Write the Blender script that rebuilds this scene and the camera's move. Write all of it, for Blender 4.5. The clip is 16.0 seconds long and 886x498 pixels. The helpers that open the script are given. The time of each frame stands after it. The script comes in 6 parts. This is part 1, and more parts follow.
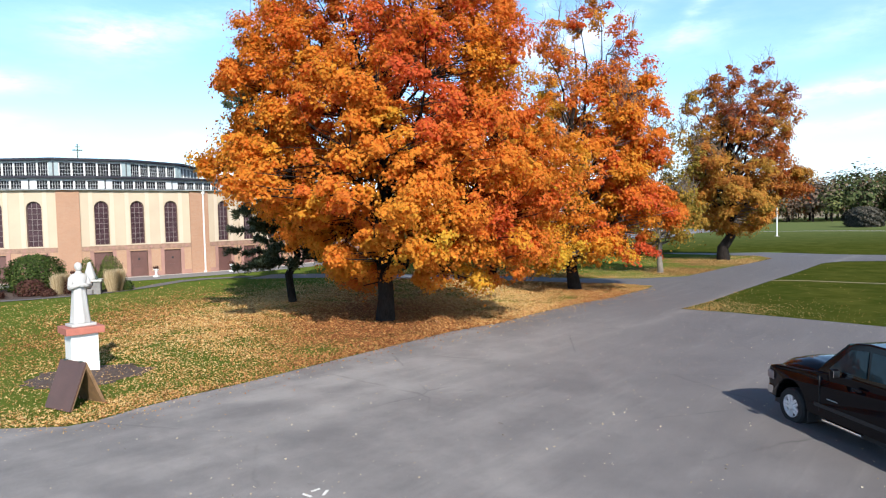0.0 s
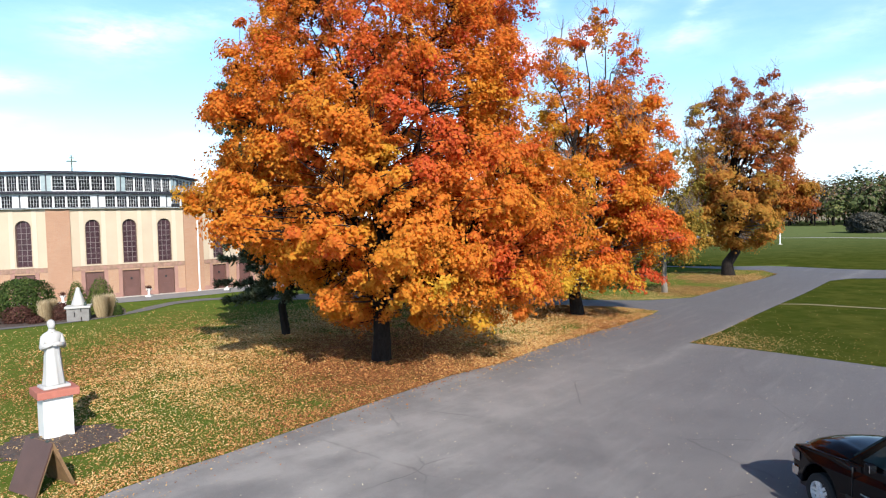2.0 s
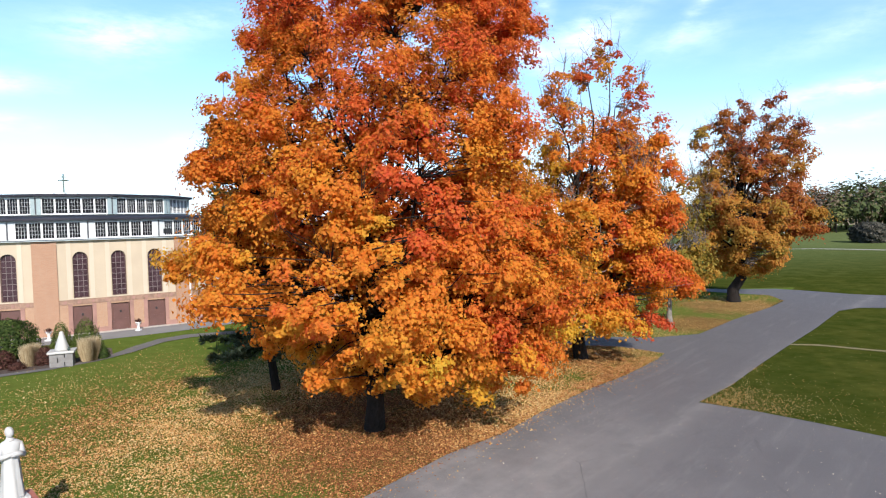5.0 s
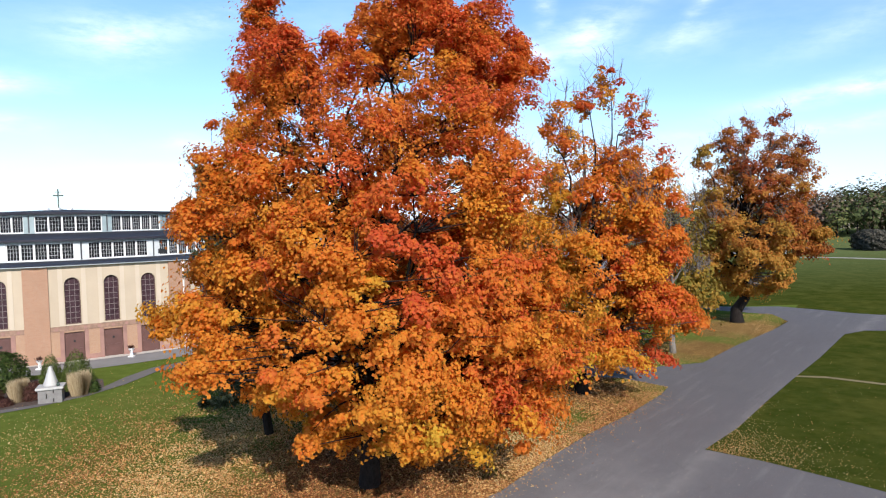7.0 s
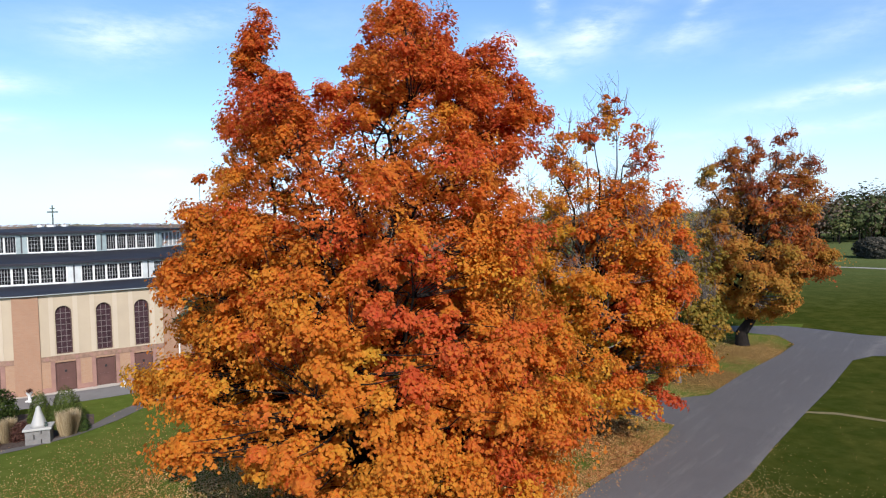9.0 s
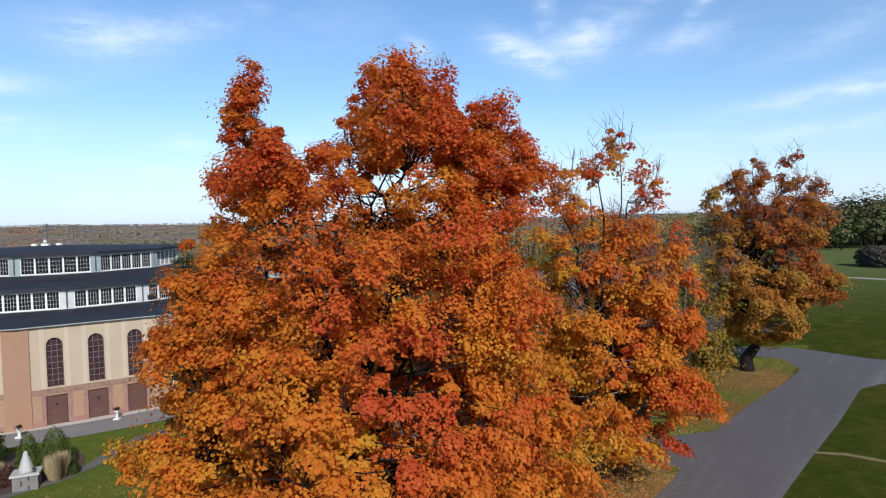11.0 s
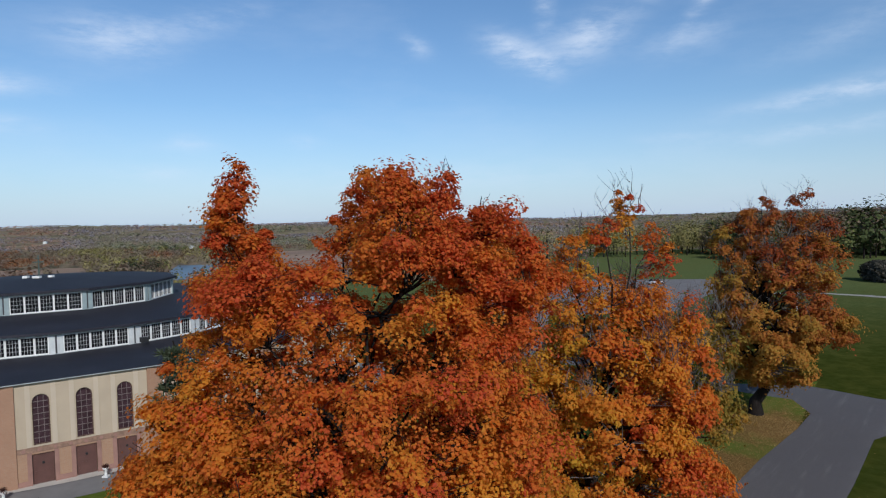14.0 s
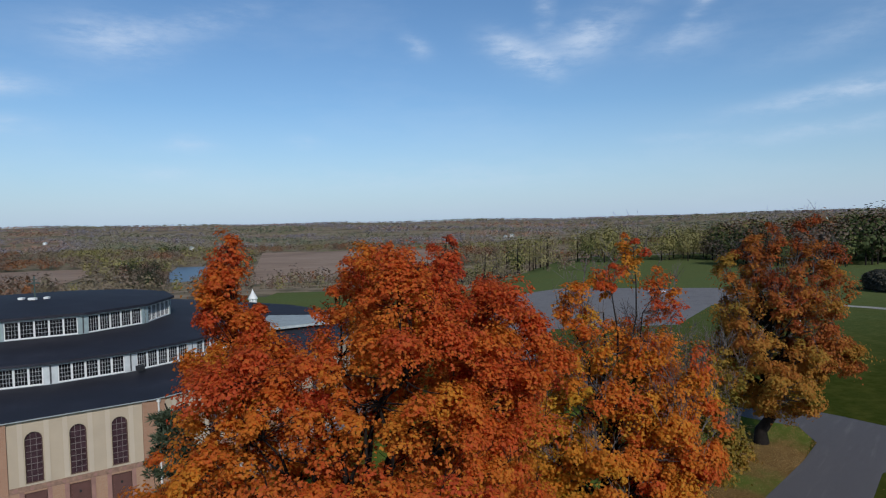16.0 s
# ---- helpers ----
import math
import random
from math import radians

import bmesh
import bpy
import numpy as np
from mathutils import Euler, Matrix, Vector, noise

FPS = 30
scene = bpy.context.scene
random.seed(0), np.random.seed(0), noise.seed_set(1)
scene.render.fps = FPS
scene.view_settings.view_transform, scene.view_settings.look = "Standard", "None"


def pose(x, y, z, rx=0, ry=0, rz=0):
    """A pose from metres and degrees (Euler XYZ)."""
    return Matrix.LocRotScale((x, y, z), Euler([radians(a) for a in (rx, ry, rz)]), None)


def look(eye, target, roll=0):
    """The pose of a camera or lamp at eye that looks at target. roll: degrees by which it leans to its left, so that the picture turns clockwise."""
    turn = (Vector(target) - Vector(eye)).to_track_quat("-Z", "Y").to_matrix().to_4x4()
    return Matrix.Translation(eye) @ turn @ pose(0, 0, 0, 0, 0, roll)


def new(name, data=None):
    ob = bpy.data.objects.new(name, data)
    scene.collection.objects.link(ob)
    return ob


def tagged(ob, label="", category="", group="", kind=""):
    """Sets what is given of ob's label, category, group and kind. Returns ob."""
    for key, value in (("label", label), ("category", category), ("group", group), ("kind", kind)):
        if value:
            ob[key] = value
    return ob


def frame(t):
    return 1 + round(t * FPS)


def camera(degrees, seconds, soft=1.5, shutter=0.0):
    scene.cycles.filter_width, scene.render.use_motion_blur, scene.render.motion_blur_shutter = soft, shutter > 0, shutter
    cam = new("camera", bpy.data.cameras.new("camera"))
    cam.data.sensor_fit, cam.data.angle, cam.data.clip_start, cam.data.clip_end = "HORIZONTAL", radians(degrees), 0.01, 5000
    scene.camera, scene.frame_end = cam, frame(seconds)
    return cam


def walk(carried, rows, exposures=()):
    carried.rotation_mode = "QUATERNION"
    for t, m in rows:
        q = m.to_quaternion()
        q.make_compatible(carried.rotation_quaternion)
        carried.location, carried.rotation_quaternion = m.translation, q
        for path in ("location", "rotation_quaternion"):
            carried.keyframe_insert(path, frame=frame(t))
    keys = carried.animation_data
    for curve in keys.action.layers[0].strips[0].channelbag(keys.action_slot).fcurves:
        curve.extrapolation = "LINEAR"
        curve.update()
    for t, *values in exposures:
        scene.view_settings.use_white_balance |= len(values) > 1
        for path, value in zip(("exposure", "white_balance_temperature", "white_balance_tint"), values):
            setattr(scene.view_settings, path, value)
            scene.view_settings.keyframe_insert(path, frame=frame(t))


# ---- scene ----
from mathutils import geometry

# ---- the camera and its flight ----
cam = camera(69.0, 16.0, soft=1.2)
PATH = [
    (0.0, 0.000, 0.000, 4.264),
    (0.5, 0.032, 0.310, 4.616),
    (1.0, 0.051, 0.625, 4.963),
    (1.5, 0.069, 0.941, 5.339),
    (2.0, 0.093, 1.254, 5.726),
    (2.5, 0.119, 1.560, 6.108),
    (3.0, 0.148, 1.848, 6.502),
    (3.5, 0.172, 2.132, 6.880),
    (4.0, 0.187, 2.408, 7.289),
    (6.5, 0.395, 3.583, 9.481),
    (7.0, 0.407, 3.872, 9.966),
    (7.5, 0.437, 4.163, 10.444),
    (8.0, 0.443, 4.459, 10.918),
    (8.5, 0.457, 4.756, 11.414),
    (9.0, 0.458, 5.062, 11.912),
    (11.5, 0.540, 6.513, 14.584),
    (12.0, 0.522, 6.854, 15.151),
    (12.5, 0.540, 7.170, 15.737),
    (13.0, 0.553, 7.460, 16.343),
    (13.5, 0.571, 7.723, 16.951),
    (14.0, 0.584, 7.961, 17.555),
    (14.5, 0.579, 8.208, 18.152),
    (15.0, 0.582, 8.450, 18.723),
    (15.5, 0.585, 8.676, 19.280),
    (16.0, 0.575, 8.931, 19.848),
]


def view(t, x, y, z):
    pitch = radians(-2.71 + 0.149 * t / 16)
    return look((x, y, z), (x, y + math.cos(pitch), z + math.sin(pitch)), -1.301)


walk(cam, [(t, view(t, x, y, z)) for t, x, y, z in PATH],
     exposures=[(0.0, 0.56, 6500, 10), (4.0, 0.50, 6500, 11), (7.0, 0.27, 6430, 13), (9.0, 0.05, 6430, 13), (12.5, -0.47, 6280, 12), (16.0, -0.89, 6080, 10)])

# ---- sky and sun ----
SUN_TO = Vector((0.262, -0.797, 0.545)).normalized()
SUN_EL = math.asin(SUN_TO.z)
SUN_AZ = math.atan2(SUN_TO.x, SUN_TO.y)

sun = new("sun", bpy.data.lights.new("sun", "SUN"))
sun.data.energy, sun.data.angle, sun.data.color = 5.0, radians(0.55), (1.0, 0.95, 0.87)
sun.matrix_world = look(SUN_TO * 200, (0, 0, 0))

world = bpy.data.worlds.new("sky")
scene.world = world
world.use_nodes = True


class Nodes:
    """Short ways to add and join shader nodes."""

    def __init__(self, tree):
        self.tree = tree

    def put(self, kind):
        return self.tree.nodes.new(kind)

    def link(self, a, b):
        self.tree.links.new(a, b)

    def feed(self, socket, value):
        if isinstance(value, bpy.types.NodeSocket):
            self.link(value, socket)
        else:
            socket.default_value = value

    def math(self, op, a, b=0.0, c=0.0, clamp=False):
        n = self.put("ShaderNodeMath")
        n.operation, n.use_clamp = op, clamp
        for s, v in zip(n.inputs, (a, b, c)):
            self.feed(s, v)
        return n.outputs[0]

    def mix(self, f, a, b, blend="MIX"):
        n = self.put("ShaderNodeMix")
        n.data_type, n.blend_type = "RGBA", blend
        self.feed(n.inputs[0], f)
        self.feed(n.inputs[6], a if isinstance(a, bpy.types.NodeSocket) else (*a, 1))
        self.feed(n.inputs[7], b if isinstance(b, bpy.types.NodeSocket) else (*b, 1))
        return n.outputs[2]

    def noise(self, vector, scale, detail=4.0, rough=0.55, out=0):
        n = self.put("ShaderNodeTexNoise")
        if vector is not None:
            self.link(vector, n.inputs["Vector"])
        n.inputs["Scale"].default_value = scale
        n.inputs["Detail"].default_value = detail
        n.inputs["Roughness"].default_value = rough
        return n.outputs[out]

    def ramp(self, f, stops, mode="LINEAR"):
        n = self.put("ShaderNodeValToRGB")
        n.color_ramp.interpolation = mode
        els = n.color_ramp.elements
        while len(els) < len(stops):
            els.new(0.5)
        for e, (p, col) in zip(els, stops):
            e.position = p
            e.color = (*col, 1) if isinstance(col, tuple) else (col, col, col, 1)
        self.feed(n.inputs[0], f)
        return n.outputs[0]


def make_sky():
    n = Nodes(world.node_tree)
    back = world.node_tree.nodes["Background"]
    sky = n.put("ShaderNodeTexSky")
    sky.sky_type, sky.sun_disc = "NISHITA", False
    sky.sun_elevation, sky.sun_rotation = SUN_EL, SUN_AZ
    sky.air_density, sky.dust_density, sky.ozone_density = 1.0, 0.6, 2.0
    where = n.put("ShaderNodeTexCoord").outputs["Generated"]
    split = n.put("ShaderNodeSeparateXYZ")
    n.link(where, split.inputs[0])
    x, y, z = split.outputs
    az = n.math("MULTIPLY", n.math("ARCTAN2", x, y), 57.2958)
    el = n.math("MULTIPLY", n.math("ARCSINE", z), 57.2958)
    # streaked noise, drawn out along the horizon
    flat = n.put("ShaderNodeMapping")
    flat.inputs["Scale"].default_value = (1.0, 1.0, 3.2)
    n.link(where, flat.inputs[0])
    soft, rag = n.noise(flat.outputs[0], 9.0, 7.0, 0.62), n.noise(flat.outputs[0], 26.0, 6.0, 0.65)
    grain = n.math("ADD", n.math("MULTIPLY", soft, 0.62), n.math("MULTIPLY", rag, 0.38))
    body = n.ramp(grain, [(0.36, 0.0), (0.66, 1.0)], "EASE")
    total = n.ramp(n.noise(flat.outputs[0], 3.0, 6.0, 0.6), [(0.5, 0.0), (0.85, 0.22)])
    # the wisps: azimuth, elevation, half width, half height, slope in degrees, strength
    wisps = [(-26.5, 14.6, 4.4, 1.7, 0.0, 0.75), (-19.0, 16.4, 5.5, 1.1, 14.0, 0.45), (-36.0, 10.6, 5.0, 0.8, 0.0, 0.95),
             (-35.5, 7.7, 3.4, 0.65, 0.0, 0.9), (-21.5, 6.8, 2.2, 0.7, 0.0, 0.45), (-2.0, 15.0, 1.3, 0.8, -25.0, 0.7),
             (6.5, 14.3, 2.8, 1.3, -24.0, 1.0), (9.2, 12.9, 1.6, 1.0, -30.0, 0.7), (13.0, 15.0, 3.6, 1.7, 20.0, 0.95), (9.3, 17.8, 0.9, 2.2, 0.0, 0.6),
             (20.3, 19.6, 2.8, 0.75, 42.0, 0.95), (23.6, 18.4, 4.4, 0.6, 48.0, 0.95), (21.0, 14.2, 4.0, 1.3, 12.0, 0.4),
             (32.5, 9.0, 8.0, 0.8, 7.0, 0.8), (33.0, 13.5, 7.0, 1.2, 16.0, 0.3), (30.0, 6.3, 9.0, 0.7, 5.0, 0.5),
             (20.0, 6.4, 3.0, 0.5, 0.0, 0.35), (-25.0, 19.8, 3.0, 0.7, -5.0, 0.5), (0.0, 3.8, 16.0, 1.5, 0.0, 0.3),
             (-12.0, 6.9, 1.6, 0.6, 0.0, 0.4), (-24.0, 4.3, 3.0, 0.7, 0.0, 0.35)]
    for a, e, w, h, slope, k in wisps:
        c, s = math.cos(radians(slope)), math.sin(radians(slope))
        da, de = n.math("SUBTRACT", az, a), n.math("SUBTRACT", el, e)
        u = n.math("ADD", n.math("MULTIPLY", da, c / w), n.math("MULTIPLY", de, s / w))
        v = n.math("ADD", n.math("MULTIPLY", da, -s / h), n.math("MULTIPLY", de, c / h))
        r2 = n.math("ADD", n.math("MULTIPLY", u, u), n.math("MULTIPLY", v, v))
        fall = n.math("EXPONENT", n.math("MULTIPLY", r2, -1.15))
        total = n.math("ADD", total, n.math("MULTIPLY", n.math("MULTIPLY", fall, k), n.math("MULTIPLY_ADD", body, 0.85, 0.12)))
    # whiter towards the horizon
    haze = n.ramp(n.math("DIVIDE", el, 22.0, clamp=True), [(0.0, 0.72), (0.2, 0.36), (0.45, 0.07), (1.0, 0.0)])
    blue = n.mix(1.0, sky.outputs[0], (0.88, 1.11, 1.27), "MULTIPLY")
    # deeper towards the zenith
    deep = n.ramp(n.math("DIVIDE", el, 90.0, clamp=True), [(0.25, 1.0), (0.45, 0.45), (0.9, 0.27)])
    blue = n.mix(1.0, blue, deep, "MULTIPLY")
    colour = n.mix(haze, blue, (6.3, 7.6, 9.5))
    colour = n.mix(n.math("MULTIPLY", total, 0.70, clamp=True), colour, (8.5, 9.4, 10.6))
    n.link(colour, back.inputs["Color"])
    back.inputs["Strength"].default_value = 0.145


make_sky()

# ---- materials ----
def material(name):
    m = bpy.data.materials.new(name)
    m.use_nodes = True
    n = Nodes(m.node_tree)
    bsdf = m.node_tree.nodes["Principled BSDF"]
    return m, n, bsdf


def place(n):
    return n.put("ShaderNodeTexCoord").outputs["Object"]


def world_place(n):
    return n.put("ShaderNodeNewGeometry").outputs["Position"]


def bump(n, bsdf, height, strength, distance):
    b = n.put("ShaderNodeBump")
    b.inputs["Strength"].default_value, b.inputs["Distance"].default_value = strength, distance
    n.link(height, b.inputs["Height"])
    n.link(b.outputs[0], bsdf.inputs["Normal"])


def plain(name, colour, rough=0.6, vary=0.15, scale=3.0, fine=40.0, metal=0.0, relief=0.15, depth=0.01, spec=0.5):
    """A surface with blotches, grain and fine relief."""
    m, n, bsdf = material(name)
    p = world_place(n)
    big, small = n.noise(p, scale, 5.0), n.noise(p, fine, 4.0)
    f = n.math("ADD", n.math("MULTIPLY", big, 0.65), n.math("MULTIPLY", small, 0.35))
    dark = tuple(max(c * (1 - vary), 0.0) for c in colour)
    light = tuple(min(c * (1 + vary), 1.0) for c in colour)
    n.link(n.ramp(f, [(0.3, dark), (0.7, light)]), bsdf.inputs["Base Color"])
    n.feed(bsdf.inputs["Roughness"], n.math("MULTIPLY_ADD", small, 0.2, rough - 0.1))
    bsdf.inputs["Metallic"].default_value = metal
    bsdf.inputs["Specular IOR Level"].default_value = spec
    if relief:
        bump(n, bsdf, small, relief, depth)
    return m


def bricky(name, one, two, mortar, turn=0.0):
    """Brickwork on facets: courses follow height, lengths follow the wall."""
    m, n, bsdf = material(name)
    p = place(n)
    split = n.put("ShaderNodeSeparateXYZ")
    n.link(p, split.inputs[0])
    join = n.put("ShaderNodeCombineXYZ")
    n.link(split.outputs[0], join.inputs[0])
    n.link(split.outputs[2], join.inputs[1])
    t = n.put("ShaderNodeTexBrick")
    n.link(join.outputs[0], t.inputs["Vector"])
    t.inputs["Scale"].default_value = 1.0
    t.inputs["Brick Width"].default_value, t.inputs["Row Height"].default_value = 0.22, 0.075
    t.inputs["Mortar Size"].default_value = 0.008
    t.inputs["Color1"].default_value, t.inputs["Color2"].default_value, t.inputs["Mortar"].default_value = (*one, 1), (*two, 1), (*mortar, 1)
    stain = n.noise(world_place(n), 0.7, 6.0, 0.6)
    col = n.mix(n.ramp(stain, [(0.35, 0.0), (0.75, 0.35)]), t.outputs[0], tuple(c * 0.72 for c in one))
    n.link(col, bsdf.inputs["Base Color"])
    bsdf.inputs["Roughness"].default_value = 0.85
    bump(n, bsdf, t.outputs[1], -0.4, 0.006)
    return m


def make_lawn():
    """One lawn: worn and leaf-littered under the maples, thick and dark beside the drive, paled on the wide far green
    to paint in its low-angle look.
    """
    m, n, bsdf = material("autumn_lawn")
    p = world_place(n)
    at = n.put("ShaderNodeSeparateXYZ")
    n.link(p, at.inputs[0])
    x, y = at.outputs[0], at.outputs[1]
    patch, clump, blade = n.noise(p, 0.09, 5.0, 0.6), n.noise(p, 1.3, 5.0, 0.6), n.noise(p, 22.0, 4.0, 0.7)
    mottle = n.noise(p, 0.45, 6.0, 0.65)
    speck = n.noise(p, 9.0, 7.0, 0.85)
    f = n.math("ADD", n.math("MULTIPLY", clump, 0.5), n.math("MULTIPLY", blade, 0.5))
    worn = n.ramp(f, [(0.3, (0.070, 0.100, 0.016)), (0.55, (0.112, 0.150, 0.029)), (0.75, (0.190, 0.208, 0.052))])
    worn = n.mix(n.ramp(patch, [(0.50, 0.0), (0.76, 0.3)]), worn, (0.200, 0.160, 0.048))
    thick = n.ramp(f, [(0.3, (0.028, 0.044, 0.005)), (0.55, (0.048, 0.061, 0.012)), (0.75, (0.082, 0.090, 0.020))])
    thick = n.mix(n.ramp(mottle, [(0.45, 0.0), (0.70, 0.55)]), thick, (0.105, 0.098, 0.022))
    green = n.ramp(f, [(0.3, (0.078, 0.105, 0.036)), (0.55, (0.118, 0.150, 0.058)), (0.75, (0.170, 0.195, 0.082))])
    green = n.mix(n.ramp(patch, [(0.40, 0.0), (0.66, 0.5)]), green, (0.120, 0.130, 0.045))
    # paler with distance: the grazing-view sheen of grass, put into the colour
    far = n.ramp(n.math("MULTIPLY_ADD", n.math("ADD", y, n.math("MULTIPLY", mottle, 22.0)), 0.01, -0.95), [(0.0, 0.0), (0.85, 1.0)])
    right = n.math("GREATER_THAN", x, n.math("MULTIPLY_ADD", n.math("MAXIMUM", n.math("SUBTRACT", y, 30.0), 0.0), 0.69, 8.5))
    right = n.math("MAXIMUM", right, n.math("GREATER_THAN", y, 76.0))
    c = n.mix(right, worn, n.mix(far, thick, green))
    # a carpet of rotting leaves round the maples
    for tx, ty, reach in ((-2.2, 28.8, 7.0), (8.3, 42.5, 4.8), (3.3, 46.5, 5.0), (27.5, 62.0, 6.5), (20.5, 53.5, 5.0)):
        away = n.math("SQRT", n.math("ADD", n.math("POWER", n.math("SUBTRACT", x, tx), 2.0), n.math("POWER", n.math("SUBTRACT", y, ty), 2.0)))
        ragged = n.math("ADD", n.math("DIVIDE", away, reach), n.math("MULTIPLY", n.math("SUBTRACT", mottle, 0.5), 1.3))
        ragged = n.math("ADD", ragged, n.math("MULTIPLY", n.math("SUBTRACT", blade, 0.5), 0.9))
        cover = n.ramp(ragged, [(0.50, 0.80), (1.1, 0.0)])
        litter = n.ramp(speck, [(0.40, (0.060, 0.026, 0.012)), (0.50, (0.170, 0.080, 0.034)), (0.60, (0.46, 0.28, 0.115))])
        c = n.mix(n.math("MULTIPLY", cover, n.math("SUBTRACT", 1.0, right)), c, litter)
    n.link(c, bsdf.inputs["Base Color"])
    bsdf.inputs["Roughness"].default_value = 1.0
    bsdf.inputs["Specular IOR Level"].default_value = 0.0
    bump(n, bsdf, blade, 0.9, 0.05)
    return m


def make_asphalt():
    m, n, bsdf = material("worn_asphalt")
    p = world_place(n)
    stretched = n.put("ShaderNodeMapping")
    stretched.vector_type = "TEXTURE"
    stretched.inputs["Rotation"].default_value = (0, 0, radians(50))
    stretched.inputs["Scale"].default_value = (9.0, 1.0, 1.0)
    n.link(p, stretched.inputs[0])
    wear = n.noise(stretched.outputs[0], 0.42, 6.0, 0.6)
    blot, grain = n.noise(p, 0.55, 6.0, 0.62), n.noise(p, 90.0, 3.0, 0.7)
    c = n.ramp(n.math("ADD", n.math("MULTIPLY", wear, 0.5), n.math("MULTIPLY", blot, 0.5)),
               [(0.41, (0.140, 0.131, 0.129)), (0.5, (0.205, 0.191, 0.185)), (0.59, (0.290, 0.270, 0.256))])
    # the drive and the far side of the lot are darker and bluer
    where = n.put("ShaderNodeSeparateXYZ")
    n.link(p, where.inputs[0])
    far_side = n.ramp(n.math("MULTIPLY_ADD", n.math("ADD", where.outputs[0], n.math("MULTIPLY", blot, 6.0)), 0.05, 0.12), [(0.1, 0.0), (0.9, 1.0)], "EASE")
    c = n.mix(n.math("MULTIPLY", far_side, 0.84), c, (0.074, 0.066, 0.074))
    # part of the drive's darkness is its steep-view look, put into the colour
    drive_dark = n.ramp(n.math("MULTIPLY_ADD", where.outputs[1], 0.01, -0.3), [(0.0, 0.0), (0.25, 0.76), (0.45, 0.76), (0.75, 0.0)])
    c = n.mix(drive_dark, c, (0.062, 0.054, 0.062))
    new_lot = n.ramp(n.math("MULTIPLY_ADD", where.outputs[1], 0.01, -0.8), [(0.0, 0.0), (0.4, 0.75)])
    c = n.mix(new_lot, c, (0.215, 0.200, 0.200))
    trail = n.math("ABSOLUTE", n.math("SUBTRACT", where.outputs[1], n.math("MULTIPLY_ADD", where.outputs[0], 1.13, n.math("MULTIPLY_ADD", blot, 2.4, 17.0))))
    c = n.mix(n.math("MULTIPLY", n.math("EXPONENT", n.math("MULTIPLY", trail, -1.6)), 0.32), c, (0.32, 0.30, 0.28))
    # pale scuffs and dark damp-looking blotches
    scuff = n.noise(stretched.outputs[0], 1.6, 7.0, 0.7)
    c = n.mix(n.ramp(scuff, [(0.54, 0.0), (0.74, 0.24)]), c, (0.33, 0.315, 0.30))
    c = n.mix(n.ramp(n.noise(p, 0.3, 7.0, 0.65), [(0.50, 0.0), (0.70, 0.42)]), c, (0.055, 0.050, 0.055))
    c = n.mix(0.25, c, n.ramp(grain, [(0.3, (0.05, 0.048, 0.05)), (0.7, (0.32, 0.305, 0.295))]))
    crack = n.put("ShaderNodeTexVoronoi")
    crack.feature = "DISTANCE_TO_EDGE"
    warp = n.mix(0.15, p, n.noise(p, 1.7, 4.0, 0.6, out=1))
    n.link(warp, crack.inputs["Vector"])
    crack.inputs["Scale"].default_value = 0.22
    line = n.ramp(crack.outputs[0], [(0.0, 1.0), (0.006, 0.0)])
    gate = n.ramp(n.noise(p, 0.23, 3.0), [(0.5, 0.0), (0.62, 0.5)])
    c = n.mix(n.math("MULTIPLY", line, gate), c, (0.035, 0.034, 0.036))
    n.link(c, bsdf.inputs["Base Color"])
    n.feed(bsdf.inputs["Roughness"], n.math("MULTIPLY_ADD", blot, 0.2, 0.72))
    bump(n, bsdf, grain, 0.35, 0.008)
    return m


def make_leaf(name, stops, through_it=0.52, spread=0.22):
    """Leaves: a tint carried by each leaf picks the colour; light also comes through."""
    m, n, bsdf = material(name)
    carried_tint = n.put("ShaderNodeAttribute")
    carried_tint.attribute_name = "tint"
    tint = carried_tint.outputs["Fac"]
    rnd = n.put("ShaderNodeNewGeometry").outputs["Random Per Island"]
    f = n.math("ADD", tint, n.math("MULTIPLY", n.math("SUBTRACT", rnd, 0.5), spread), clamp=True)
    c = n.ramp(f, stops)
    n.link(c, bsdf.inputs["Base Color"])
    bsdf.inputs["Roughness"].default_value = 0.65
    bsdf.inputs["Specular IOR Level"].default_value = 0.12
    out = m.node_tree.nodes["Material Output"]
    lucent = n.put("ShaderNodeBsdfTranslucent")
    n.link(c, lucent.inputs[0])
    both = n.put("ShaderNodeMixShader")
    both.inputs[0].default_value = through_it
    n.link(bsdf.outputs[0], both.inputs[1])
    n.link(lucent.outputs[0], both.inputs[2])
    n.link(both.outputs[0], out.inputs[0])
    return m


def make_bark(name, dark, light):
    m, n, bsdf = material(name)
    p = world_place(n)
    s = n.put("ShaderNodeMapping")
    s.inputs["Scale"].default_value = (1.0, 1.0, 0.18)
    n.link(p, s.inputs[0])
    ridge, blot = n.noise(s.outputs[0], 16.0, 6.0, 0.65), n.noise(p, 1.6, 4.0)
    f = n.math("ADD", n.math("MULTIPLY", ridge, 0.7), n.math("MULTIPLY", blot, 0.3))
    n.link(n.ramp(f, [(0.35, dark), (0.65, light)]), bsdf.inputs["Base Color"])
    bsdf.inputs["Roughness"].default_value = 0.95
    bsdf.inputs["Specular IOR Level"].default_value = 0.2
    bump(n, bsdf, ridge, 0.8, 0.04)
    return m


